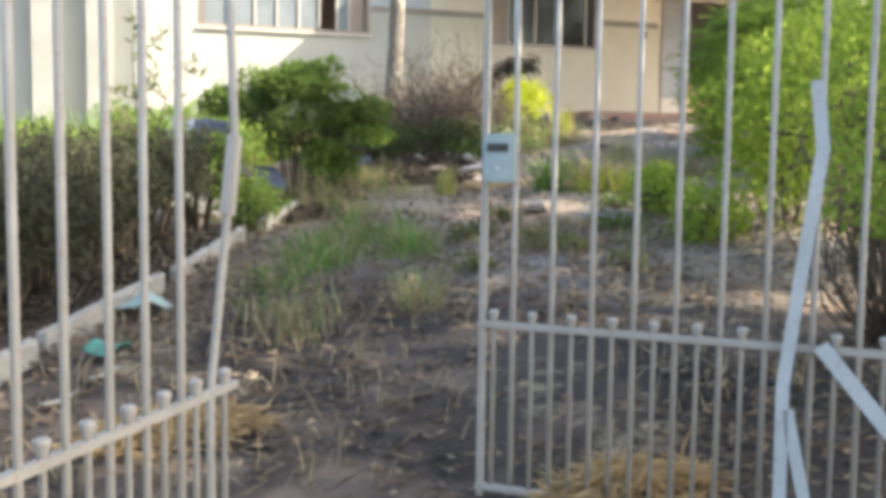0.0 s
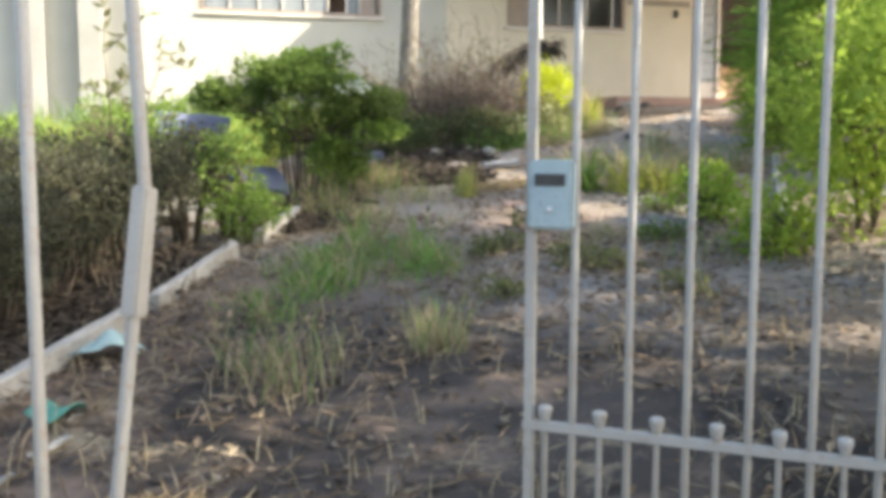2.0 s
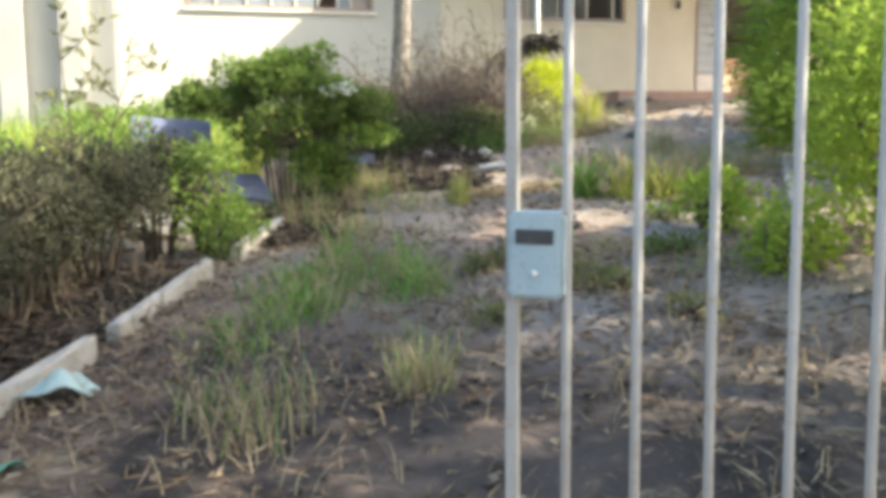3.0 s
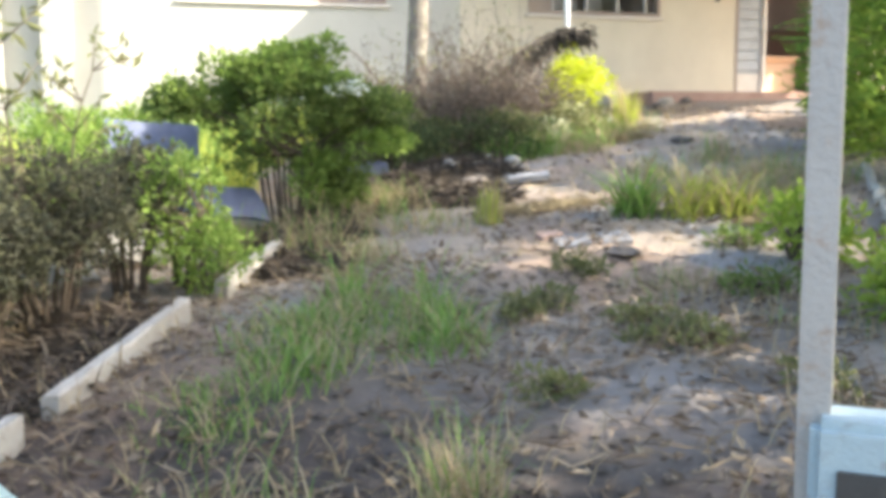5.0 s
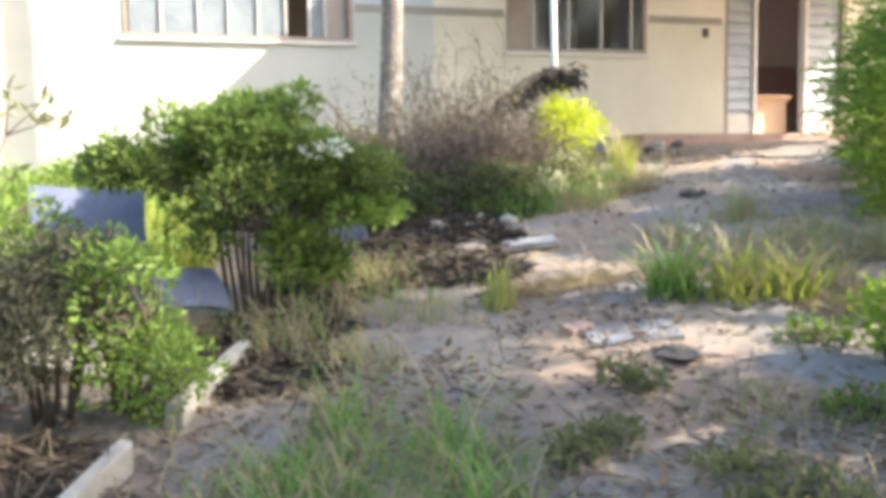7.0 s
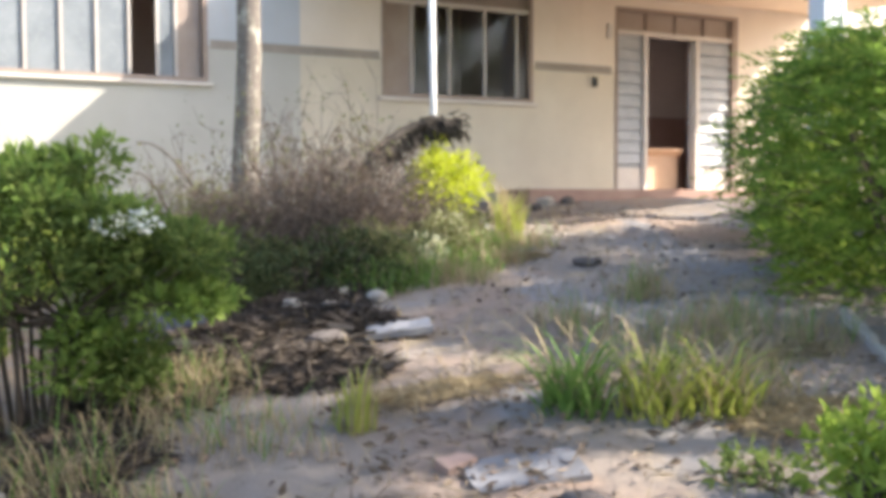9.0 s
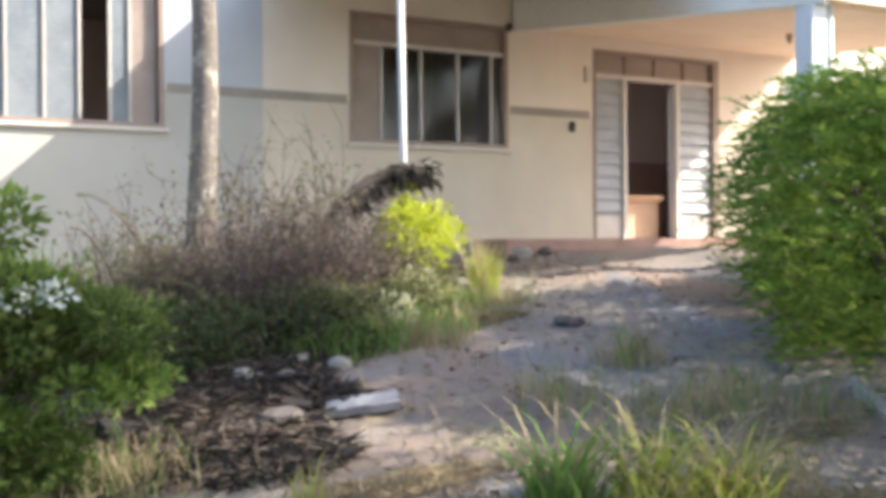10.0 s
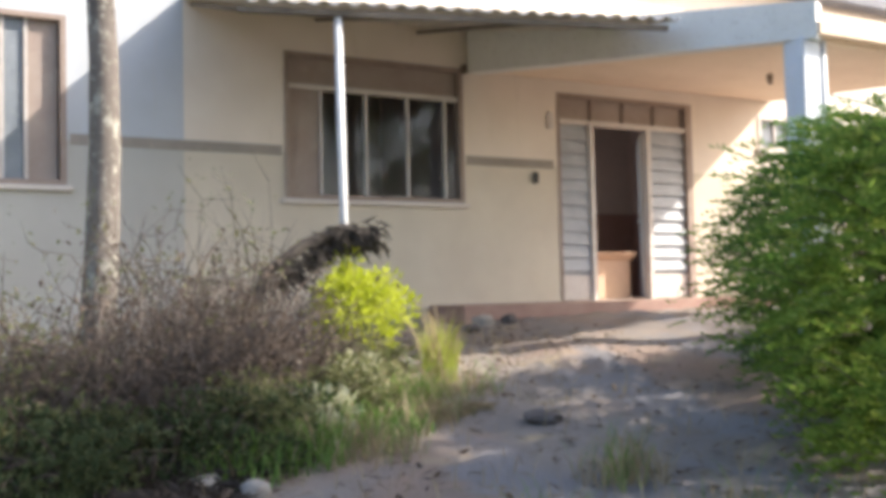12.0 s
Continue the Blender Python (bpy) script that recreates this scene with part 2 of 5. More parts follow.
M_GRASSDRY = leaf_material("dry_grass", (0.26, 0.20, 0.12), (0.40, 0.32, 0.20), (0.54, 0.45, 0.29), 0.35)
M_DARKLITTER = leaf_material("rotten_leaf", (0.03, 0.024, 0.02), (0.07, 0.055, 0.045), (0.17, 0.14, 0.11), 0.1)
M_STRAW = leaf_material("straw", (0.36, 0.24, 0.12), (0.52, 0.37, 0.20), (0.64, 0.49, 0.29), 0.3)
M_PETAL = leaf_material("pale_blossom", (0.55, 0.60, 0.50), (0.65, 0.68, 0.62), (0.70, 0.72, 0.70), 0.3)


# ---- builders ----
rng = np.random.default_rng(7)


def thing(name, label, category, group="", kind="", at=(0, 0, 0)):
    ob = new(name)
    ob.location = at
    return tagged(ob, label, category, group, kind)


def link_mesh(name, verts, faces, mat, parent=None, label="", smooth=False):
    me = bpy.data.meshes.new(name)
    me.from_pydata([tuple(v) for v in verts], [], [tuple(f) for f in faces])
    me.materials.append(mat)
    if smooth:
        me.polygons.foreach_set("use_smooth", [True] * len(me.polygons))
    me.update()
    ob = new(name, me)
    if parent is not None:
        ob.parent = parent
    return tagged(ob, label)


def part(name, bm, mat, parent=None, label="", smooth=False):
    me = bpy.data.meshes.new(name)
    bmesh.ops.recalc_face_normals(bm, faces=bm.faces)
    bm.to_mesh(me)
    bm.free()
    me.materials.append(mat)
    if smooth:
        me.polygons.foreach_set("use_smooth", [True] * len(me.polygons))
    ob = new(name, me)
    if parent is not None:
        ob.parent = parent
    return tagged(ob, label)


def add_box(bm, x0, x1, y0, y1, z0, z1, bevel=0.0, m=None):
    geo = bmesh.ops.create_cube(bm, size=1)
    vs = geo["verts"]
    bmesh.ops.scale(bm, vec=(x1 - x0, y1 - y0, z1 - z0), verts=vs)
    bmesh.ops.translate(bm, vec=((x0 + x1) / 2, (y0 + y1) / 2, (z0 + z1) / 2), verts=vs)
    if bevel:
        es = list({e for v in vs for e in v.link_edges})
        r = bmesh.ops.bevel(bm, geom=es, offset=bevel, segments=2, affect="EDGES")
        vs = list({v for f in r["faces"] for v in f.verts} | {v for v in vs if v.is_valid})
    if m is not None:
        bmesh.ops.transform(bm, matrix=m, verts=[v for v in vs if v.is_valid])
    return vs


def box(x0, x1, y0, y1, z0, z1, bevel=0.0, m=None):
    bm = bmesh.new()
    add_box(bm, x0, x1, y0, y1, z0, z1, bevel, m)
    return bm


def tube_data(points, radii, sides=6):
    """A tapered tube along points: vertices and faces, ends closed."""
    pts = [Vector(p) for p in points]
    verts, faces = [], []
    for i, p in enumerate(pts):
        d = (pts[min(i + 1, len(pts) - 1)] - pts[max(i - 1, 0)]).normalized()
        a = d.cross(Vector((0.31, 0.95, 0.05))).normalized()
        b = d.cross(a)
        for k in range(sides):
            w = 2 * math.pi * k / sides
            verts.append(p + (a * math.cos(w) + b * math.sin(w)) * radii[i])
    for i in range(len(pts) - 1):
        for k in range(sides):
            j = (k + 1) % sides
            faces.append((i * sides + k, i * sides + j, (i + 1) * sides + j, (i + 1) * sides + k))
    faces.append(tuple(range(sides))[::-1])
    faces.append(tuple((len(pts) - 1) * sides + k for k in range(sides)))
    return verts, faces


def tubes(name, specs, mat, parent=None, label="", sides=6):
    verts, faces = [], []
    for pts, radii in specs:
        v, f = tube_data(pts, radii, sides)
        o = len(verts)
        verts += v
        faces += [tuple(i + o for i in q) for q in f]
    return link_mesh(name, verts, faces, mat, parent, label, True)


def leaves_data(centres, dirs, length, width, jitter=0.35):
    """Folded two-sided leaves: one per centre, pointing along dirs."""
    n = len(centres)
    d = dirs / (np.linalg.norm(dirs, axis=1, keepdims=True) + 1e-9)
    r = rng.normal(size=(n, 3))
    side = np.cross(d, r)
    side /= np.linalg.norm(side, axis=1, keepdims=True) + 1e-9
    up = np.cross(side, d)
    s = (1 + jitter * rng.uniform(-1, 1, (n, 1)))
    L, W = length * s, width * s
    base = centres
    tip = centres + d * L - up * L * 0.12
    mid = centres + d * L * 0.45
    a = mid + side * W * 0.5 + up * W * 0.2
    b = mid - side * W * 0.5 + up * W * 0.2
    verts = np.stack([base, a, tip, b], axis=1).reshape(-1, 3)
    idx = np.arange(n)[:, None] * 4
    faces = np.concatenate([idx + np.array([[0, 1, 2]]), idx + np.array([[0, 2, 3]])])
    return verts, faces


def leaf_mesh(name, centres, dirs, length, width, mat, parent=None, label=""):
    v, f = leaves_data(np.asarray(centres), np.asarray(dirs), length, width)
    me = bpy.data.meshes.new(name)
    me.from_pydata(v.tolist(), [], f.tolist())
    me.materials.append(mat)
    ob = new(name, me)
    if parent is not None:
        ob.parent = parent
    return tagged(ob, label)


def clump_points(n, clumps, spread):
    """Points gathered in clumps, thicker towards each clump's outside and top."""
    c = np.asarray(clumps)
    pick = rng.integers(0, len(c), n)
    v = rng.normal(size=(n, 3))
    v /= np.linalg.norm(v, axis=1, keepdims=True)
    r = rng.uniform(0.25, 1.0, (n, 1)) ** 0.5
    off = v * r * np.asarray(spread)
    out = v + np.array([0, 0, 0.35])
    return c[pick] + off, out + rng.normal(size=(n, 3)) * 0.5


def crown_clumps(n, centre, radii, low=-0.35, fill=0.5):
    """Clump centres over an uneven dome."""
    res = []
    while len(res) < n:
        v = rng.normal(size=3)
        v /= np.linalg.norm(v)
        if v[2] < low:
            continue
        k = rng.uniform(fill, 1.0) * rng.uniform(0.85, 1.15)
        res.append(np.array(centre) + v * np.array(radii) * k)
    return res


def limb(p, q, r0, r1, sag=0.1, n=5):
    p, q = Vector(p), Vector(q)
    side = Vector(rng.normal(size=3)) * (q - p).length * sag
    pts = [p.lerp(q, i / (n - 1)) + side * math.sin(math.pi * i / (n - 1)) for i in range(n)]
    return pts, [r0 + (r1 - r0) * i / (n - 1) for i in range(n)]


def ground_z(x, y):
    """The garden climbs from the gate to the porch."""
    cx, cy = min(max(x, -15.0), 3.5), min(max(y, -17.5), 1.0)
    z = 0.0871 * cx + 0.1159 * cy + 0.0955
    s = min(max((-11.0 - y) / 1.5, 0.0), 1.0)
    z -= 0.02 * s * s * (3 - 2 * s)
    return -0.13 - math.log1p(math.exp(-(z + 0.13) * 14)) / 14


def rest(x, y, dz=0.0):
    return (x, y, ground_z(x, y) + dz)


def shrub(name, label, category, at, height, radius, mat, n_leaves, leaf=(0.07, 0.035), clumps=30, spread=(0.2, 0.2, 0.13),
          stems=7, base=0.08, squash=0.6, lift=0.62, group=""):
    """A many-stemmed shrub: stems fan out from the foot, leaves stand in clumps on a dome."""
    x, y = at
    z = ground_z(x, y) - 0.03
    ob = thing(name, label, category, group, at=(x, y, z))
    centre = (0, 0, height * lift)
    cl = crown_clumps(clumps, centre, (radius, radius, height * (1 - lift) * 0.95), -squash)
    for i in range(stems):
        specs = []
        a = 2 * math.pi * i / stems + rng.uniform(-0.4, 0.4)
        foot = (math.cos(a) * base, math.sin(a) * base, 0)
        knee = (math.cos(a) * (base + radius * 0.22), math.sin(a) * (base + radius * 0.22), height * 0.45)
        specs.append(limb(foot, knee, 0.018, 0.012, 0.05))
        for c in (cl[k] for k in rng.integers(0, len(cl), 3)):
            specs.append(limb(knee, c, 0.010, 0.003, 0.08))
        tubes("stem", specs, M_STEM, ob, "", 5)
    p, d = clump_points(n_leaves, cl, spread)
    leaf_mesh("foliage", p, d, leaf[0], leaf[1], mat, ob)
    return ob


def twig_bush(name, label, category, at, radius, height, n_twigs, n_leaves, mat_leaf, leaf=(0.05, 0.025), group="", long_ones=0, mat=None):
    """A dry bush of arching, crossing twigs with few withered leaves."""
    x, y = at
    ob = thing(name, label, category, group, at=(x, y, ground_z(x, y) - 0.03))
    specs, ends = [], []
    for i in range(n_twigs):
        a, k = rng.uniform(0, 2 * math.pi), math.sqrt(rng.uniform(0, 1))
        foot = Vector((math.cos(a) * radius * 0.35 * k, math.sin(a) * radius * 0.35 * k, 0))
        h = height * rng.uniform(0.35, 1.0) * math.sqrt(max(0.15, 1 - k * k * 0.7))
        top = Vector((math.cos(a) * radius * k * rng.uniform(0.7, 1.1), math.sin(a) * radius * k * rng.uniform(0.7, 1.1), h))
        if i < long_ones:
            top *= 1.35
        pts, rad = limb(foot, top, 0.009, 0.002, 0.12)
        specs.append((pts, rad))
        for j in range(4):
            s = pts[int(rng.integers(2, 5))]
            e = s + Vector(rng.normal(size=3)) * 0.16 + Vector((0, 0, 0.07))
            specs.append(([s, s.lerp(e, 0.5) + Vector(rng.normal(size=3)) * 0.02, e], [0.004, 0.003, 0.0015]))
            ends += [s, e, s.lerp(e, 0.6)]
    tagged(tubes("twig_tangle", specs, mat or M_TWIG, ob, "", 3), kind="stuff")
    if n_leaves:
        e = np.array([tuple(v) for v in ends])
        p = e[rng.integers(0, len(e), n_leaves)] + rng.normal(size=(n_leaves, 3)) * 0.06
        tagged(leaf_mesh("withered_foliage", p, rng.normal(size=(n_leaves, 3)), leaf[0], leaf[1], mat_leaf, ob), kind="stuff")
    return ob


def blades_data(feet, heights, lean, width):
    """Grass blades: bent, tapering three-piece strips."""
    n = len(feet)
    a = rng.uniform(0, 2 * math.pi, n)
    out = np.stack([np.cos(a), np.sin(a), np.zeros(n)], 1)
    side = np.stack([-np.sin(a), np.cos(a), np.zeros(n)], 1) * (width * rng.uniform(0.6, 1.2, (n, 1)))
    h = np.asarray(heights)[:, None]
    ln = lean * rng.uniform(0.3, 1.3, (n, 1)) * h
    up = np.array([[0, 0, 1.0]])
    p0, p1 = feet, feet + up * h * 0.5 + out * ln * 0.25
    p2, p3 = feet + up * h * 0.85 + out * ln * 0.65, feet + up * h * 0.95 + out * ln * 1.1
    v = np.stack([p0 - side, p0 + side, p1 - side * 0.8, p1 + side * 0.8, p2 - side * 0.5, p2 + side * 0.5, p3], 1).reshape(-1, 3)
    i = np.arange(n)[:, None] * 7
    q = np.concatenate([i + np.array([[0, 1, 3, 2]]), i + np.array([[2, 3, 5, 4]])])
    t = i + np.array([[4, 5, 6]])
    return v, q.tolist() + t.tolist()


def grass_tuft(name, label, at, radius, height, n, mat, lean=0.6, width=0.004, group="", extra=None, category="grass"):
    x, y = at
    ob = thing(name, label, category, group, at=(x, y, 0))
    a, k = rng.uniform(0, 2 * math.pi, n), rng.uniform(0, 1, n) ** 0.7
    fx, fy = np.cos(a) * radius * k, np.sin(a) * radius * k
    fz = np.array([ground_z(x + u, y + w) - 0.02 for u, w in zip(fx, fy)])
    h = height * rng.uniform(0.35, 1.0, n) * (1 - 0.4 * k)
    feet = np.stack([fx, fy, fz], 1)
    v, f = blades_data(feet, h, lean, width)
    tagged(link_mesh("tussock", v.tolist(), f, mat, ob), kind="stuff")
    if extra is not None:
        m = max(6, n // 4)
        v, f = blades_data(feet[rng.integers(0, n, m)], height * rng.uniform(0.5, 1.1, m), lean * 1.2, width * 0.8)
        tagged(link_mesh("dry_tussock", v.tolist(), f, extra, ob), kind="stuff")
    return ob


def rock(name, label, at, size, mat, group="", lift=0.3, category="stone"):
    bm = bmesh.new()
    bmesh.ops.create_icosphere(bm, subdivisions=2, radius=1)
    o = Vector(rng.uniform(0, 50, 3))
    for v in bm.verts:
        v.co *= 1 + 0.35 * noise.noise(v.co * 1.3 + o) + 0.1 * noise.noise(v.co * 4 + o)
        v.co = Vector((v.co.x * size[0], v.co.y * size[1], v.co.z * size[2]))
    x, y = at
    ob = part(name, bm, mat, None, label)
    ob.location = (x, y, ground_z(x, y) + size[2] * lift)
    ob.rotation_euler = (0, 0, rng.uniform(0, 6))
    return tagged(ob, label, category, group)


def slab(name, label, at, size, turn, mat, category="slab", lift=None, group="", worn=0.012):
    """A broken plate with uneven edges, lying or leaning. turn: degrees about x, y, z."""
    bm = bmesh.new()
    bmesh.ops.create_grid(bm, x_segments=8, y_segments=6, size=0.5)
    r = bmesh.ops.extrude_face_region(bm, geom=bm.faces[:])
    bmesh.ops.translate(bm, vec=(0, 0, 1), verts=[v for v in r["geom"] if isinstance(v, bmesh.types.BMVert)])
    o = Vector(rng.uniform(0, 50, 3))
    for v in bm.verts:
        v.co = Vector((v.co.x * size[0], v.co.y * size[1], (v.co.z - 0.5) * size[2]))
        w = Vector((noise.noise(v.co * 4 + o), noise.noise(v.co * 4 + o * 1.7), noise.noise(v.co * 9 + o) * 0.4))
        v.co += w * worn * 2.5
    ob = part(name, bm, mat)
    x, y = at
    ob.matrix_world = pose(x, y, ground_z(x, y) + (size[2] * 0.45 if lift is None else lift), *turn)
    return tagged(ob, label, category, group)


# ---- ground ----
def axis_steps(lo, hi, step, far):
    near = np.arange(lo, hi + step / 2, step)
    grow = [step * 2]
    while sum(grow) < far:
        grow.append(grow[-1] * 1.5)
    out = np.cumsum(grow)
    return np.concatenate([(lo - out)[::-1], near, hi + out])


def build_ground():
    xs, ys = axis_steps(-13.0, 2.0, 0.09, 900), axis_steps(-16.5, 0.2, 0.09, 900)
    verts = []
    for y in ys:
        for x in xs:
            z = ground_z(x, y)
            if -14 < x < 3 and -17.5 < y < 0.3:
                p = Vector((x, y, 0))
                z += 0.05 * noise.noise(p * 0.9) + 0.03 * noise.noise(p * 2.7) + 0.022 * noise.noise(p * 7) - 0.012
            verts.append((x, y, z))
    w = len(xs)
    faces = [(j * w + i, j * w + i + 1, (j + 1) * w + i + 1, (j + 1) * w + i) for j in range(len(ys) - 1) for i in range(w - 1)]
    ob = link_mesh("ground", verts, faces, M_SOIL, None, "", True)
    tagged(ob, "dark trodden garden soil with straw and dead leaves", "ground", "", "structure")


build_ground()

# ---- house ----
TOP = 4.1


def wall_pieces(spans, y0, y1):
    bm = bmesh.new()
    for x0, x1, z0, z1 in spans:
        add_box(bm, x0, x1, y0, y1, z0, z1)
    bmesh.ops.remove_doubles(bm, verts=bm.verts[:], dist=0.0005)
    return bm


def setting(name, bm, mat, label, category):
    return tagged(part(name, bm, mat), label, category, "", "structure")


WL0, WL1, WLB, WLT = -8.86, -6.08, 1.16, 2.74
WR0, WR1, WRB, WRT = -3.97, -1.85, 1.10, 2.63
D0, D1, DT = -0.55, 1.59, 2.47
SR0, SR1, SRB, SRT = 2.80, 3.55, 1.95, 2.42
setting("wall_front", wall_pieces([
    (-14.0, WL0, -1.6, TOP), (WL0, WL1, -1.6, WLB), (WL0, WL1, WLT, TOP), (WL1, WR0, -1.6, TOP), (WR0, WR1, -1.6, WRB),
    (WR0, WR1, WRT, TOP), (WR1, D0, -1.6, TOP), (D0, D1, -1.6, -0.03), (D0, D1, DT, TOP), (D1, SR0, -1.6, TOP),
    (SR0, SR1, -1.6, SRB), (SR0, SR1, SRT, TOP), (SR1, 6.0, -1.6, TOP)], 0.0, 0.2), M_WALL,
    "cream rendered house front, far wing white with blue-grey shade painted in", "wall")
setting("wall_west", box(-14.2, -14.0, 0.0, 3.6, -1.6, TOP), M_WHITE, "white rendered side wall of the house", "wall")
setting("wall_east", box(6.0, 6.2, 0.0, 3.6, -1.6, TOP), M_PINK, "cream rendered side wall of the house", "wall")
# unseen opening added behind the hall to let daylight in
setting("wall_back", wall_pieces([(-14.0, -1.0, -1.6, TOP), (-1.0, 2.1, -1.6, 0.5), (-1.0, 2.1, 2.7, TOP), (2.1, 6.0, -1.6, TOP)], 3.4, 3.6), M_ROOM, "back wall of the rooms, with an unseen opening added to light the hall", "wall")
setting("ceiling", box(-14.0, 6.0, 0.2, 3.4, 3.0, 3.12), M_GREY, "plain plaster ceiling of the rooms", "ceiling")
setting("roof", box(-14.4, 6.4, -0.25, 3.8, TOP, TOP + 0.18, 0.02), M_CONCRETE, "flat concrete roof slab", "roof")
setting("floor", box(-14.0, 6.0, 0.2, 3.4, -0.2, -0.02), M_REDFLOOR, "red cement floor of the rooms", "floor")
setting("wall_room_1", box(-1.25, -1.1, 0.2, 3.4, -0.02, 3.0), M_ROOM, "dim partition wall between rooms", "wall")
setting("wall_room_2", box(-5.6, -5.45, 0.2, 3.4, -0.02, 3.0), M_ROOM, "dim partition wall between rooms", "wall")
setting("wall_room_4", box(3.4, 3.55, 0.2, 3.4, -0.02, 3.0), M_ROOM, "dim partition wall between rooms", "wall")
setting("baseboard", box(2.15, 3.37, 3.37, 3.396, -0.02, 1.35), M_ROOMLOW, "dark red painted dado of the hall", "trim")
setting("baseboard", box(3.37, 3.396, 0.21, 3.396, -0.02, 1.35), M_ROOMLOW, "dark red painted dado of the hall", "trim")
for a, b in ((-14.0, WL0 - 0.03), (WL1 + 0.03, WR0 - 0.03), (WR1 + 0.03, D0 - 0.06)):
    if a > -13:
        setting("trim", box(a, b, -0.004, 0.05, 1.54, 1.645), M_BAND, "dark painted band round the house front", "trim")
setting("trim", box(-5.0, -2.35, -0.012, 0.05, -1.5, -0.06), M_GREY, "grey cement plinth at the foot of the wall", "trim")
setting("pavement", box(-2.35, 3.6, -0.78, -0.002, -0.5, -0.035, 0.015), M_REDFLOOR, "red cement doorstep under the porch", "step")


def porch_post(at, w, top, mat, label):
    x, y = at
    ob = thing("porch_post", label, "post", at=(x, y, 0))
    part("shaft", box(-w / 2, w / 2, -w / 2, w / 2, ground_z(x, y) - 0.1, top, 0.012), mat, ob)
    return ob


# porch over the door
COL = (-0.23, -3.37)
post = porch_post(COL, 0.23, 2.33, M_BLUEWHITE, "bluish white square porch post with a drainpipe")
tubes("drainpipe", [([(0.155, -0.10, ground_z(*COL)), (0.155, -0.10, 2.32)], [0.035, 0.035])], M_METAL, post, "galvanised drainpipe", 10)
porch_post((2.9, -3.4), 0.23, 2.33, M_BLUEWHITE, "bluish white square porch post")


def hung_beam(name, a, b, low, high, w, mat, label):
    a, b = Vector(a), Vector(b)
    d = Vector((b.x - a.x, b.y - a.y, 0)).normalized()
    s = Vector((-d.y, d.x, 0)) * w / 2
    bm = bmesh.new()
    vs = []
    for p, up in ((a, high[0]), (b, high[1])):
        for off, h in ((-s, -low), (s, -low), (s, up), (-s, up)):
            vs.append(bm.verts.new(p + off + Vector((0, 0, h))))
    for f in ((0, 1, 2, 3), (7, 6, 5, 4), (0, 4, 5, 1), (1, 5, 6, 2), (2, 6, 7, 3), (3, 7, 4, 0)):
        bm.faces.new([vs[i] for i in f])
    return setting(name, bm, mat, label, "beam")


hung_beam("trim_beam", (-1.72, -0.01, 2.58), (-0.20, -3.55, 2.30), 0.0, (0.50, 0.34), 0.16, M_WHITE, "cream sloping porch beam from wall to post")
hung_beam("trim_beam", (-0.28, -3.4, 2.30), (3.0, -3.4, 2.30), 0.0, (0.28, 0.28), 0.16, M_PINK, "cream beam along the porch front")
bm = bmesh.new()
quad = [(-1.70, -0.01, 2.62), (3.05, -0.01, 2.62), (3.05, -3.6, 2.34), (-0.24, -3.6, 2.34)]
low = [bm.verts.new(q) for q in quad]
top = [bm.verts.new((q[0], q[1], q[2] + 0.11)) for q in quad]
bm.faces.new(low[::-1])
bm.faces.new(top)
for i in range(4):
    bm.faces.new((low[i], low[(i + 1) % 4], top[(i + 1) % 4], top[i]))
setting("ceiling_porch", bm, M_PINK, "cream porch roof slab", "ceiling")


def awning():
    """Corrugated sheets sloping from the wall to a bar on the thin pole."""
    ob = thing("awning", "weathered corrugated fibre-cement awning over the window", "awning")
    nu, nv, sheets = 40, 6, 4
    a0, a1 = Vector((-5.0, 0.0, 3.06)), Vector((-1.2, 0.0, 3.06))
    b0, b1 = Vector((-5.02, -1.80, 2.53)), Vector((-1.02, -2.66, 2.60))
    k = (nu + 1) * (nv + 1)
    for n in range(sheets):
        verts, faces = [], []
        for layer in (0.0, 0.009):
            for j in range(nv + 1):
                for i in range(nu + 1):
                    u, v = (n + (i / nu) * 1.03) / sheets, j / nv
                    p = a0.lerp(a1, u).lerp(b0.lerp(b1, u), v)
                    ragged = 0.03 * noise.noise(Vector((u * 40, 0, 3))) + 0.02 * (n % 2) if j == nv else 0
                    verts.append((p.x, p.y + ragged, p.z + 0.022 * math.sin(u * 2 * math.pi * 24) + layer + 0.010 * (n % 2)))
        for base in (0, k):
            for j in range(nv):
                for i in range(nu):
                    q = base + j * (nu + 1) + i
                    faces.append((q, q + 1, q + nu + 2, q + nu + 1))
        for i in range(nu):
            q = nv * (nu + 1) + i
            faces.append((q, q + 1, k + q + 1, k + q))
        link_mesh("sheet", verts, faces, M_SHEET, ob, "", True)
    part("front_bar", box(0, 4.0, -0.025, 0.025, -0.05, 0.0, 0.004, Matrix.Translation((-5.0, -1.72, 2.50)) @ pose(0, 0, 0, 0, -1.0, -12.1)), M_WOOD, ob)
    for x in (-4.9, -3.6, -2.4):
        v = (x + 5.0) / 4.0
        yb, zb = -1.72 - 0.86 * v, 2.50 + 0.07 * v
        tubes("rafter", [([(x, 0.0, 2.99), (x, yb, zb - 0.03)], [0.025, 0.025])], M_WOOD, ob, "", 4)
    tubes("pole", [([(-4.12, -1.86, ground_z(-4.12, -1.86) - 0.1), (-4.16, -1.87, 2.49)], [0.035, 0.035])], M_METAL, ob, "white painted steel pole", 12)


awning()


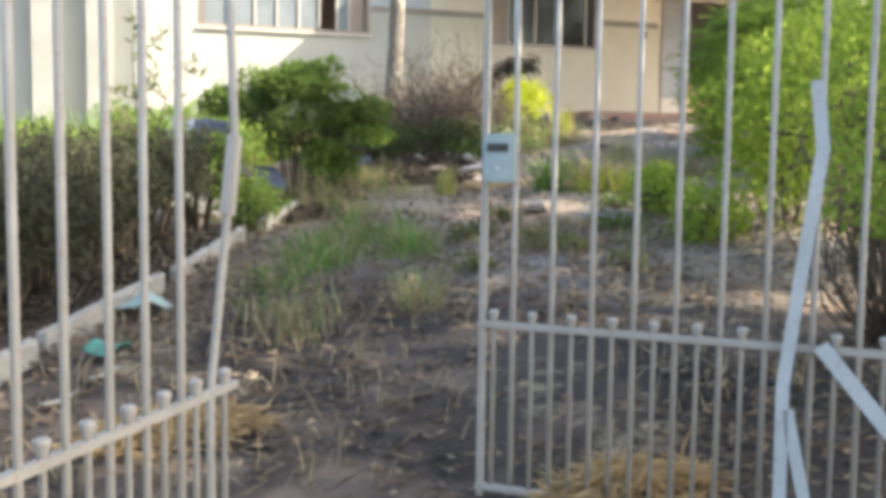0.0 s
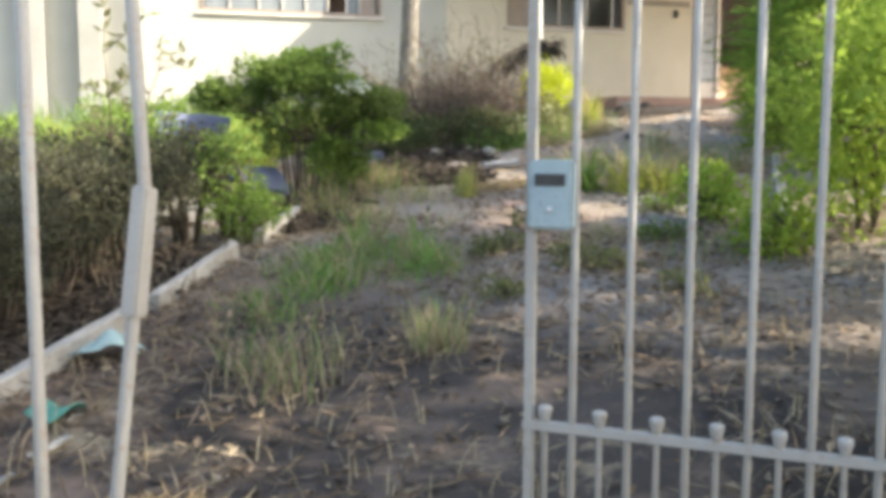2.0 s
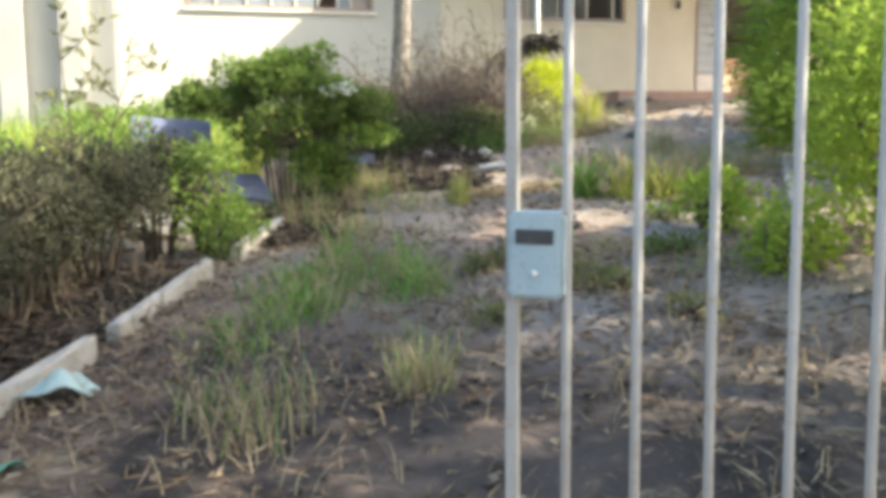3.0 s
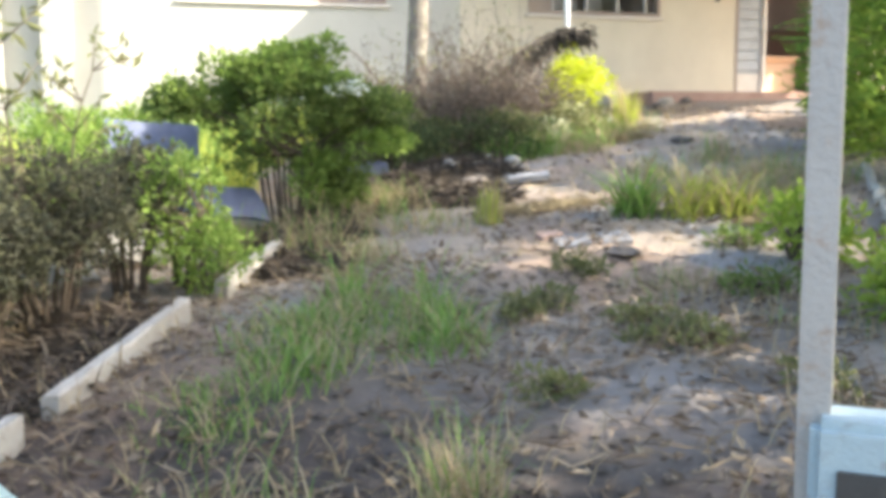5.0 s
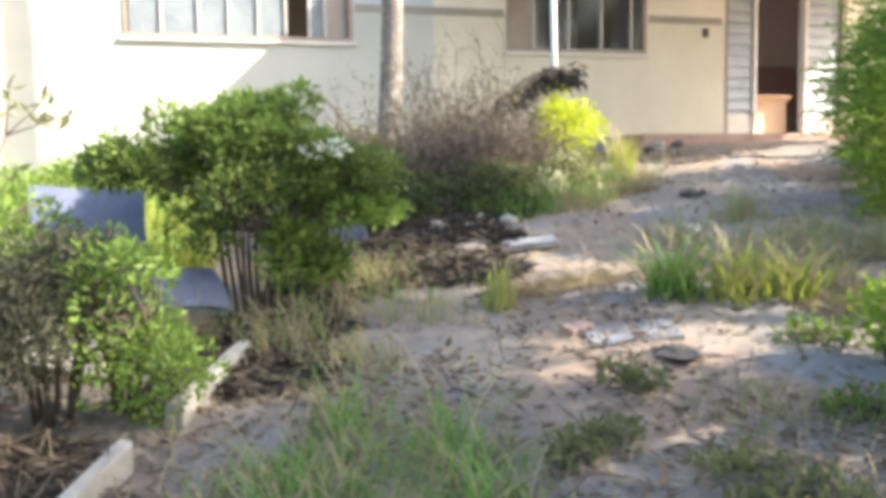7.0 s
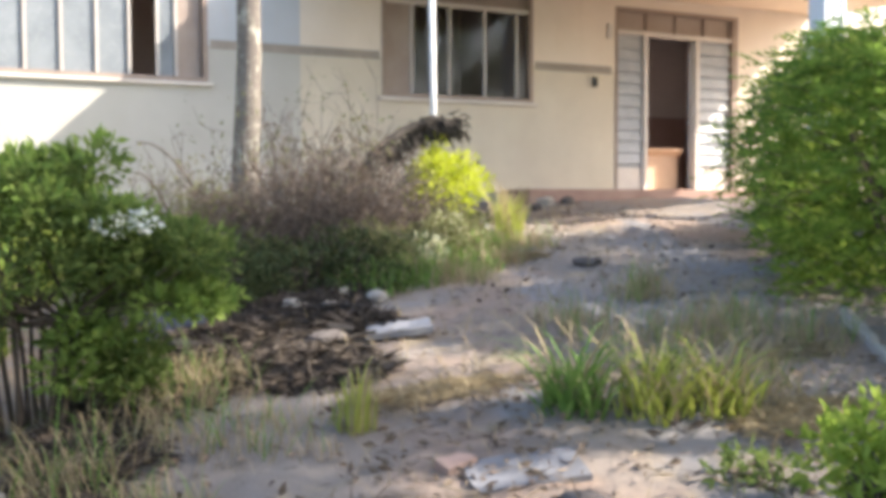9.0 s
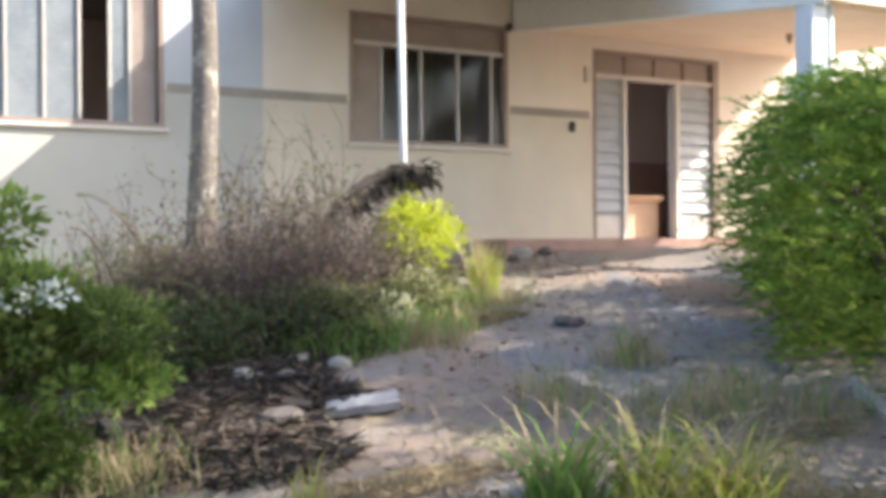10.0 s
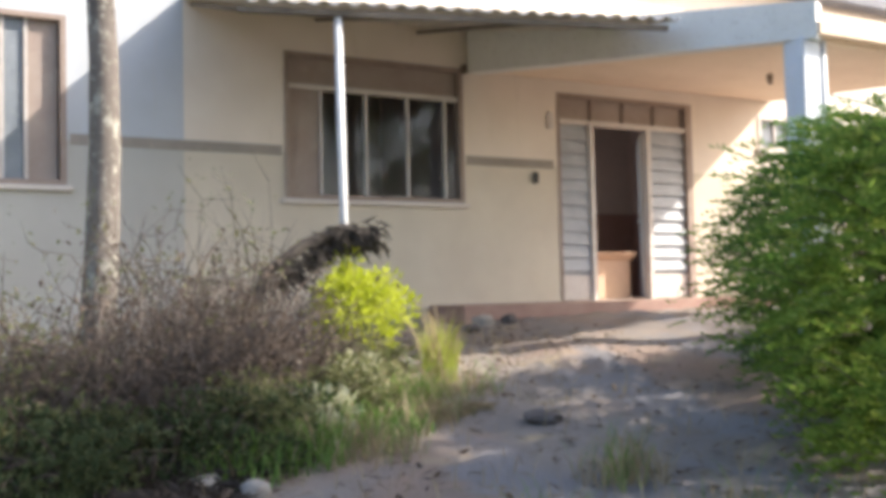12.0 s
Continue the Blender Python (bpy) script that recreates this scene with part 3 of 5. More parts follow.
def window_unit(name, label, x0, x1, z0, z1, bars, frame_mat, transom=None, panes=None, bar_mat=None, depth=0.09):
    """Steel window: outer frame, uprights at bars, an opaque strip above transom, one pane per field."""
    ob = tagged(thing(name, label, "window"), kind="structure")
    y0, y1 = 0.03, 0.03 + depth
    t = 0.05
    bm = bmesh.new()
    for b in ((x0, x1, z0, z0 + t), (x0, x1, z1 - t, z1), (x0, x0 + t, z0 + t, z1 - t), (x1 - t, x1, z0 + t, z1 - t)):
        add_box(bm, b[0], b[1], y0 - 0.045, y1, b[2], b[3])
    part("window_frame", bm, frame_mat, ob)
    part("window_sill", box(x0 - 0.05, x1 + 0.05, -0.05, y0 - 0.02, z0 - 0.05, z0 - 0.003, 0.008), bar_mat or frame_mat, ob)
    edges = [x0 + t, *bars, x1 - t]
    for i, x in enumerate(bars):
        part("mullion", box(x - 0.013, x + 0.013, y0 + 0.005, y1 - 0.01, z0 + t, (transom or z1 - t)), bar_mat or frame_mat, ob)
    if transom:
        part("transom", box(x0 + t, x1 - t, y0 - 0.01, y1 - 0.005, transom - 0.025, transom + 0.025), bar_mat or frame_mat, ob)
        part("top_panel", box(x0 + t, x1 - t, y0 + 0.03, y0 + 0.045, transom + 0.025, z1 - t), M_PANEL, ob, "opaque brown upper panel")
    for i in range(len(edges) - 1):
        mat = (panes or {}).get(i, M_GLASS)
        if mat is None:
            continue
        p = part("pane", box(edges[i] + 0.02, edges[i + 1] - 0.02, y0 + 0.03, y0 + 0.036, z0 + t, (transom - 0.025 if transom else z1 - t)), mat, ob)
        p.visible_shadow = False
    return ob


window_unit("window_1", "wide steel window with pale frames and dusty panes, reflections in their grey", WL0, WL1, WLB, WLT,
            [-8.42, -7.98, -7.62, -7.26, -6.92, -6.62, -6.42], M_FRAME, None, {0: M_GLASSDUSTREFL, 1: M_GLASSDUSTREFL, 2: M_GLASSDUSTREFL, 3: M_GLASSDUSTREFL, 4: M_GLASSDUSTREFL, 5: None, 6: M_GLASSDUSTREFL, 7: M_PANEL}, M_PALEFRAME)
window_unit("window_2", "brown steel window with an opaque top panel", WR0, WR1, WRB, WRT, [-3.55, -3.03, -2.53, -2.06], M_FRAME, 2.28,
            {0: M_PANEL}, M_PALEFRAME)
window_unit("window_3", "small high window beside the porch", SR0, SR1, SRB, SRT, [3.17], M_PALEFRAME, None, {0: M_GLASSDUSTREFL, 1: M_GLASSDUSTREFL})


def entrance():
    """Steel entrance: two louvred side panels, a glazed strip above, and a doorway left open."""
    ob = tagged(thing("door_1", "open steel entrance with louvred side panels and top lights", "door"), kind="structure")
    y0, y1 = 0.02, 0.10
    bm = bmesh.new()
    for b in ((D0, D0 + 0.04, -0.03, DT), (D1 - 0.10, D1, -0.03, DT), (D0 + 0.04, D1 - 0.10, DT - 0.05, DT)):
        add_box(bm, b[0], b[1], y0 - 0.03, y1, b[2], b[3])
    part("door_frame", bm, M_FRAME, ob)
    for x in (-0.06, 0.84):
        part("door_post", box(x, x + 0.06, y0 - 0.02, y1, -0.03, 2.13), M_PALEFRAME, ob)
    part("door_head", box(D0 + 0.04, D1 - 0.10, y0 - 0.01, y1, 2.10, 2.16), M_PALEFRAME, ob)
    for x0, x1 in ((D0 + 0.05, 0.0), (0.0, 0.5), (0.5, 1.0), (1.0, D1 - 0.11)):
        p = part("pane", box(x0 + 0.02, x1 - 0.02, y0 + 0.04, y0 + 0.046, 2.16, DT - 0.05), M_PANEL, ob, "dull brown top light")
    for x in (0.0, 0.5, 1.0):
        part("glazing_bar", box(x - 0.012, x + 0.012, y0 + 0.01, y0 + 0.06, 2.16, DT - 0.05), M_FRAME, ob)
    for x0, x1 in ((D0 + 0.045, -0.065), (0.905, D1 - 0.105)):
        side = part("side_panel", box(x0, x1, y0 + 0.05, y0 + 0.06, -0.02, 2.10), M_LOUVRE, ob, "frosted glass panel")
        part("kick_plate", box(x0, x1, y0 + 0.02, y0 + 0.045, -0.02, 0.28), M_PALEFRAME, side)
        n = 11
        for i in range(n):
            z = 0.33 + i * (1.74 / n)
            part("louvre", box(x0 + 0.01, x1 - 0.01, -0.006, 0.006, -0.082, 0.082, 0.0,
                               pose(0, y0 + 0.025, z + 0.08, -14)), M_LOUVRE, side)
    return ob


entrance()
leaf = thing("door_leaf", "steel door leaf swung open into the hall", "door", at=(0.86, 0.14, 0))
leaf.rotation_euler = (0, 0, radians(-38))
part("leaf_frame", box(-0.02, 0.02, 0, 0.74, 0.0, 2.06, 0.004), M_PALEFRAME, leaf)
part("handle", box(-0.05, -0.02, 0.62, 0.70, 0.98, 1.02, 0.006), M_METAL, leaf, "metal door handle")

carton = thing("cardboard_box", "open brown cardboard box inside the doorway", "box", at=(0.36, 0.50, -0.02))
part("body", box(-0.36, 0.36, -0.24, 0.24, 0, 0.50, 0.004), M_CARD, carton)
part("flap", box(-0.36, 0.36, -0.02, 0.0, 0, 0.16, 0, pose(0, -0.24, 0.50, 60)), M_CARD, carton)
stool = thing("wooden_chair", "dark wooden chair behind the box in the hall", "chair", at=(0.5, 1.5, -0.02))
part("seat", box(-0.22, 0.22, -0.22, 0.22, 0.43, 0.47, 0.01), M_WOOD, stool)
part("backrest", box(-0.22, 0.22, 0.19, 0.22, 0.62, 0.92, 0.01), M_WOOD, stool)
for x in (-0.2, 0.2):
    for y, h in ((-0.2, 0.43), (0.2, 0.92)):
        part("leg", box(x - 0.018, x + 0.018, y - 0.018, y + 0.018, 0, h), M_WOOD, stool)
curtain = thing("curtain", "white cloth hanging inside the broken window", "curtain")
bm = bmesh.new()
n = 24
for i in range(n + 1):
    x = -6.62 + 0.36 * i / n
    for z in (1.21, 1.62):
        bm.verts.new((x, 0.2 + 0.02 * math.sin(i * 1.3), z + 0.05 * math.sin(i * 0.7) * (z > 1.5)))
bm.verts.ensure_lookup_table()
for i in range(n):
    bm.faces.new((bm.verts[2 * i], bm.verts[2 * i + 2], bm.verts[2 * i + 3], bm.verts[2 * i + 1]))
part("cloth", bm, M_CLOTHWHITE, curtain)

meter = thing("wall_box", "small black box fixed on the cream wall", "box", at=(-0.89, -0.002, 1.43))
part("case", box(-0.03, 0.03, -0.05, 0.0, -0.07, 0.06, 0.008), M_BLACK, meter)
bell = thing("switch_box", "small pale switch box beside the door", "switch", at=(-0.65, -0.002, 2.12))
part("case", box(-0.045, 0.045, -0.035, 0, -0.10, 0.10, 0.008), M_PALEFRAME, bell)
hook = thing("wall_bracket", "rusty bracket at the window corner", "bracket", at=(-1.84, -0.002, 2.62))
part("plate", box(-0.03, 0.03, -0.06, 0.0, -0.05, 0.05, 0.01), M_WIRE, hook)
lamp = thing("ceiling_lamp_holder", "small bare lamp holder under the porch slab", "lamp", at=(1.2, -1.7, 2.486))
tubes("holder", [([(0, 0, 0.005), (0, 0, -0.05), (0, 0, -0.11)], [0.04, 0.035, 0.025])], M_FRAME, lamp, "", 10)

# grey square pillars of the far wing
for x in (-10.42, -11.2):
    w = thing("wall_pillar", "grey plastered pillar against the white wing", "pillar", "pillars of the far wing", at=(x, -0.16, 0))
    part("shaft", box(-0.16, 0.16, -0.14, 0.155, ground_z(x, -0.2) - 0.1, TOP - 0.01, 0.01), M_GREY, w)

# ---- gate ----
GATE_TOP = -0.12


def gate_leaf(label, foot, angle, spacing, n, pin_top, group, bent=None):
    """One swung leaf: tall bars and short ball-topped pins by turns on three rails, hung on a post."""
    x, y = foot
    ob = thing("metal_gate", label, "gate", group, at=(x, y, 0))
    ob.rotation_euler = (0, 0, radians(angle))
    base = ground_z(x, y) - 0.02
    length = spacing * (n + 0.3)
    rail = pin_top - 0.055
    for z in (base + 0.035, rail, GATE_TOP - 0.12):
        if z == GATE_TOP - 0.12 and bent is not None:
            part("rail", box(spacing * 0.9, length, -0.014, 0.014, z - 0.012, z + 0.012, 0.002), M_GATE, ob)
        else:
            part("rail", box(-0.06, length, -0.014, 0.014, z - 0.012, z + 0.012, 0.002), M_GATE, ob)
    if bent is None:
        part("edge_bar", box(-0.055, -0.031, -0.012, 0.012, base, GATE_TOP), M_GATE, ob)
    for k in range(n):
        u = spacing * k
        pin = tubes("pin", [([(u, 0, base + 0.04), (u, 0, pin_top - 0.05), (u, 0, pin_top - 0.042), (u, 0, pin_top - 0.012), (u, 0, pin_top - 0.004), (u, 0, pin_top)],
                            [0.0085, 0.0085, 0.012, 0.0195, 0.0195, 0.014])], M_GATE, ob, "", 8)
        u += spacing / 2
        if k == 0 and bent is not None:
            tubes("bent_bar", [([(u, 0, base), (u, 0, rail), (u + bent[0], bent[1], bent[2]), (u + bent[3], bent[4], GATE_TOP + 0.1)],
                               [0.012, 0.012, 0.012, 0.012])], M_GATE, ob, "bar knocked out of true with a broken weld plate", 8)
            continue
        w = rng.normal(0, 0.004, 2)
        tubes("bar", [([(u, 0, base + 0.02), (u + w[0], w[1], (base + GATE_TOP) / 2), (u, 0, GATE_TOP + 0.06)], [0.0105] * 3)], M_GATE, ob, "", 8)
    part("hinge_post", box(length, length + 0.06, -0.03, 0.03, base - 0.15, GATE_TOP + 0.15, 0.005), M_GATE, ob)
    return ob


right_leaf = gate_leaf("tall grey-white iron gate leaf with a lock box, ajar", (-8.594, -13.115), -39.0, 0.147, 11, -1.505, "gate leaves")
lock = part("lock_box", box(-0.045, 0.075, -0.035, 0.025, -1.037, -0.86, 0.008), M_LOCK, right_leaf, "blue-grey steel lock box")
part("lock_slot", box(-0.025, 0.055, -0.039, -0.034, -0.925, -0.895, 0.001), M_BLACK, lock)
tubes("keyhole", [([(0.015, -0.0355, -0.985), (0.015, -0.040, -0.985)], [0.007, 0.007])], M_METAL, lock, "", 10)
left_leaf = gate_leaf("tall grey-white iron gate leaf with a bent bar, swung inward", (-9.62, -13.72), 235.4, 0.149, 10, -1.55, "gate leaves",
                      (-0.14, 0.0, -0.90, -0.08, 0.0))
part("weld_plate", box(-0.02, 0.02, -0.016, 0.016, -0.115, 0.115, 0.004, pose(-0.044, 0, -1.01, 0, -11.2, 0)), M_GATE, left_leaf)


def flat_bar(name, pts, width, mat, parent, label=""):
    """A bent flat bar in the leaf's plane."""
    bm = bmesh.new()
    rows = []
    for i, (u, z) in enumerate(pts):
        a = Vector(pts[min(i + 1, len(pts) - 1)]) - Vector(pts[max(i - 1, 0)])
        nrm = Vector((-a.y, a.x)).normalized() * width / 2
        rows.append([bm.verts.new((u + s * nrm.x, yy, z + s * nrm.y)) for s, yy in ((-1, -0.05), (1, -0.05), (1, -0.042), (-1, -0.042))])
    for p, q in zip(rows, rows[1:]):
        for k in range(4):
            bm.faces.new((p[k], p[(k + 1) % 4], q[(k + 1) % 4], q[k]))
    bm.faces.new(rows[0][::-1])
    bm.faces.new(rows[-1])
    return part(name, bm, mat, parent, label)


flat_bar("loose_strap", [(1.085, -0.69), (1.11, -0.91), (1.075, -1.19), (1.02, -1.68), (1.025, -2.12)], 0.042, M_GATEBLUE, right_leaf, "pale blue bent steel strap")
flat_bar("loose_strap", [(1.035, -1.76), (1.115, -2.12)], 0.04, M_GATEBLUE, right_leaf, "pale blue bent steel strap")
flat_bar("loose_strap", [(1.13, -1.54), (1.38, -1.84)], 0.05, M_GATEBLUE, right_leaf, "pale blue bent steel strap")

# ---- kerbs ----
def kerb_stone(a, b, height, label, group, width=0.075, tilt=0.0):
    a, b = Vector(a), Vector(b)
    d = b - a
    bm = bmesh.new()
    n = max(4, int(d.length / 0.12))
    rows = []
    o = rng.uniform(0, 40)
    for i in range(n + 1):
        p = a.lerp(b, i / n)
        g = ground_z(p.x, p.y)
        side = Vector((-d.y, d.x, 0)).normalized()
        row = []
        for s, h in ((-0.5, -0.1), (-0.5, height - 0.012), (-0.38, height), (0.38, height), (0.5, height - 0.012), (0.5, -0.1)):
            w = noise.noise(Vector((o + i * 0.8, s * 3, h * 9))) * 0.022
            row.append(bm.verts.new((p.x + side.x * (s * width + w), p.y + side.y * (s * width + w), g + h + w * (h > 0))))
        rows.append(row)
    for p, q in zip(rows, rows[1:]):
        for k in range(6):
            bm.faces.new((p[k], p[(k + 1) % 6], q[(k + 1) % 6], q[k]))
    bm.faces.new(rows[0])
    bm.faces.new(rows[-1][::-1])
    ob = part("kerb_stone", bm, M_KERB)
    return tagged(ob, label, "kerb", group)


KL = "whitewashed concrete kerb stone, chipped, edging the bed"
kerb_stone((-8.40, -7.05, 0), (-8.82, -7.85, 0), 0.10, KL, "kerb along the bed")
kerb_stone((-9.04, -8.25, 0), (-9.60, -9.44, 0), 0.12, KL, "kerb along the bed")
kerb_stone((-9.71, -9.63, 0), (-10.36, -10.75, 0), 0.13, KL, "kerb along the bed")
kerb_stone((-10.40, -10.82, 0), (-11.0, -11.9, 0), 0.12, KL, "kerb along the bed")
kerb_stone((-3.40, -6.62, 0), (-4.15, -7.75, 0), 0.06, "pale concrete kerb stone under the big shrub", "kerb under the shrubs")
kerb_stone((-4.2, -7.85, 0), (-4.95, -9.0, 0), 0.06, "pale concrete kerb stone under the big shrub", "kerb under the shrubs")

# ---- plants ----
def tall_tree(at):
    x, y = at
    z = ground_z(x, y)
    ob = thing("tree", "slim tree with lichen-mottled bark beside the dry bush", "tree", at=(x, y, z - 0.05))
    pts = [(0.10 * math.sin(k * 0.5), 0.04 * math.sin(k), k * 0.65) for k in range(10)]
    tubes("trunk", [(pts, [0.14 - 0.008 * k for k in range(10)])], M_BARK, ob, "", 12)
    topp = pts[-1]
    cl = crown_clumps(26, (topp[0], topp[1], topp[2] + 0.7), (1.2, 1.2, 0.8))
    for c in cl[:9]:
        tubes("limb", [limb(topp, c, 0.04, 0.008, 0.1)], M_BARK, ob, "", 6)
    p, d = clump_points(3000, cl, (0.3, 0.3, 0.2))
    leaf_mesh("crown", p, d, 0.12, 0.05, M_LEAF, ob)


tall_tree((-6.18, -1.9))

# round clipped bush with many stems
def umbrella_bush():
    x, y = -8.22, -6.1
    ob = thing("shrub", "round-topped green shrub on many bare stems", "shrub", at=(x, y, ground_z(x, y) - 0.03))
    cl = crown_clumps(24, (0.0, 0.0, 0.92), (0.60, 0.60, 0.34), -0.75, 0.6)
    cl += crown_clumps(16, (0.02, -0.05, 1.12), (0.34, 0.34, 0.30), -0.1, 0.4)
    cl += crown_clumps(9, (-0.70, 0.0, 0.94), (0.34, 0.28, 0.09), -0.4) + crown_clumps(8, (0.52, -0.2, 0.95), (0.28, 0.25, 0.20), -0.6)
    low = crown_clumps(6, (0.66, -0.2, 0.66), (0.24, 0.2, 0.07), -0.4) + crown_clumps(5, (0.25, -0.2, 0.40), (0.2, 0.2, 0.2), -0.6)
    for i in range(15):
        a = rng.uniform(0, 6.28)
        f = (0.14 * math.cos(a), 0.14 * math.sin(a), 0)
        k = (0.21 * math.cos(a + 0.15), 0.21 * math.sin(a + 0.15), 0.55)
        specs = [limb(f, k, 0.015, 0.010, 0.015)]
        for c in (cl[j] for j in rng.integers(0, len(cl), 3)):
            specs.append(limb(k, c, 0.009, 0.003, 0.06))
        if i < 4:
            specs.append(limb(k, low[i], 0.008, 0.003, 0.06))
        tubes("stem", specs, M_STEM, ob, "", 5)
    p, d = clump_points(10500, cl, (0.17, 0.17, 0.12))
    leaf_mesh("foliage", p, d, 0.058, 0.024, M_LEAF, ob)
    # sunlight on the crown: paler leaves only on clumps above 1 m
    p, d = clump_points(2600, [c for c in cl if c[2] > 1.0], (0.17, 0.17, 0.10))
    leaf_mesh("lit_top_foliage", p + [0, 0, 0.05], d, 0.058, 0.024, M_LEAFBRIGHT, ob, "leaves on top, coloured lighter for the sun")
    deep = crown_clumps(11, (0.42, -0.05, 0.26), (0.26, 0.24, 0.18), -0.9) + crown_clumps(4, (-0.32, -0.1, 0.5), (0.16, 0.16, 0.14), -0.8)
    p, d = clump_points(1500, deep, (0.14, 0.14, 0.12))
    leaf_mesh("inner_foliage", p, d, 0.055, 0.024, M_LEAF, ob, "dull green shoots among the stems")
    p, d = clump_points(1500, low, (0.15, 0.15, 0.08))
    leaf_mesh("low_foliage", p, d, 0.058, 0.024, M_LEAFBRIGHT, ob, "brighter low side shoots")
    p, d = clump_points(90, [(0.42, -0.50, 1.06), (0.36, -0.46, 1.03)], (0.13, 0.08, 0.04))
    leaf_mesh("blossom", p, d, 0.035, 0.024, M_PETAL, ob, "pale blossom cluster")


umbrella_bush()

# half-dry hedge along the bed
for i, (x, y, h, r) in enumerate(((-9.75, -8.0, 0.98, 0.42), (-9.35, -7.45, 0.92, 0.36), (-10.25, -8.9, 1.05, 0.48), (-10.7, -9.7, 1.05, 0.48),
                                  (-10.1, -7.6, 1.0, 0.45), (-11.1, -10.5, 1.0, 0.5), (-10.7, -8.5, 1.05, 0.5),
                                  (-10.6, -7.7, 1.05, 0.5), (-11.3, -9.2, 1.1, 0.55), (-10.05, -8.35, 0.95, 0.42), (-10.5, -9.25, 1.0, 0.45), (-11.0, -10.0, 1.05, 0.48), (-11.5, -8.2, 1.1, 0.55))):
    shrub("hedge_shrub", "half-dry grey-green hedge shrub on dark stems", "shrub", (x, y), h, r, M_LEAFHEDGE, 4200, (0.038, 0.019), 44,
          (0.17, 0.17, 0.13), 9, 0.08, 0.75, 0.6, "half-dry hedge")
shrub("leafy_shrub", "bright green leafy shrub leaning over the kerb", "shrub", (-9.02, -7.55), 0.92, 0.30, M_LEAFBRIGHT, 1150, (0.055, 0.024), 26, (0.13, 0.13, 0.10), 7, 0.05, 0.95, 0.52)
shrub("leafy_shrub", "bright green leafy shrub leaning over the kerb", "shrub", (-8.86, -7.75), 0.42, 0.22, M_LEAFBRIGHT, 800, (0.05, 0.022), 16, (0.12, 0.12, 0.1), 5, 0.04, 0.9, 0.5)

# pale grasses and weeds under the sunny wing
for x, y, r, h in ((-9.6, -3.2, 0.9, 0.55), (-10.8, -3.8, 1.0, 0.65), (-8.6, -2.6, 0.9, 0.5), (-11.6, -5.0, 1.0, 0.7), (-10.1, -5.2, 0.9, 0.6),
                   (-9.5, -1.5, 1.1, 0.5), (-7.8, -1.3, 0.9, 0.4), (-11.2, -1.9, 1.1, 0.6), (-8.9, -4.6, 0.6, 0.5)):
    grass_tuft("weed_patch", "sunlit yellow-green weeds in front of the white wing", (x, y), r, h + 0.25, 1000, M_GRASSYELLOW, 0.5, 0.009, "weeds by the wing", M_GRASS, "weeds")
for x, y in ((-9.9, -4.4), (-11.0, -5.6), (-10.9, -6.8), (-9.6, -6.3), (-9.2, -3.9), (-12.0, -7.6)):
    shrub("weed_bush", "sunlit pale green weed bush in front of the white wing", "weeds", (x, y), 1.0, 0.6, M_LEAFBRIGHT, 2200, (0.06, 0.028), 30, (0.2, 0.2, 0.14), 6, 0.1, 0.9, 0.5, "weed bushes by the wing")

# dry bush round the slim tree
twig_bush("dry_bush", "dead brown tangled bush in front of the house", "shrub", (-6.05, -3.3), 0.9, 1.15, 300, 2000, M_LEAFDRY, (0.05, 0.022), "dead bushes", 12)
twig_bush("dry_bush", "dead brown tangled bush in front of the house", "shrub", (-5.25, -2.75), 0.85, 1.1, 270, 1700, M_LEAFDRY, (0.05, 0.022), "dead bushes", 8)
twig_bush("dry_bush", "dead brown tangled bush in front of the house", "shrub", (-6.9, -3.3), 0.7, 0.9, 200, 1800, M_LEAFOLIVE, (0.05, 0.022), "dead bushes", 8)
for x, y, r, h, n in ((-6.85, -2.5, 0.6, 1.5, 14), (-5.95, -2.75, 0.7, 1.75, 18), (-5.2, -2.3, 0.6, 1.9, 14), (-7.2, -3.3, 0.5, 1.3, 12)):
    twig_bush("bare_sapling", "thin bare sapling with a few pale leaves", "sapling", (x, y), r, h, n, 160, M_LEAFOLIVE, (0.045, 0.02), "bare saplings", 0, M_STEM)
for x, y, h, r in ((-7.3, -4.4, 0.55, 0.4), (-6.9, -4.2, 0.6, 0.35), (-7.7, -4.7, 0.5, 0.4)):
    shrub("low_weed", "dark green weeds at the foot of the dead bush", "weeds", (x, y), h, r, M_WEED, 1300, (0.05, 0.024), 22, (0.15, 0.15, 0.1), 7, 0.1, 0.9, 0.45, "weeds under the bush")
twig_bush("bare_sapling", "thin bare sapling with a few pale leaves", "sapling", (-5.6, -2.4), 0.8, 1.9, 22, 300, M_LEAFOLIVE, (0.05, 0.025), "bare saplings", 0)
for x, y, h, r in ((-6.6, -3.9, 0.5, 0.4), (-5.6, -3.75, 0.45, 0.4), (-4.8, -3.4, 0.4, 0.4), (-7.2, -3.9, 0.55, 0.35), (-4.3, -2.6, 0.4, 0.35)):
    shrub("low_weed", "dull green weeds at the foot of the dead bush", "weeds", (x, y), h, r, M_LEAFOLIVE, 1100, (0.06, 0.03), 18, (0.14, 0.14, 0.1), 6, 0.1, 0.8, 0.45, "weeds under the bush")
shrub("golden_shrub", "vivid yellow-green small shrub near the pole", "shrub", (-4.08, -2.05), 0.92, 0.42, M_LEAFYELLOW, 3600, (0.065, 0.026), 44, (0.15, 0.15, 0.12), 6, 0.06, 0.8, 0.52)
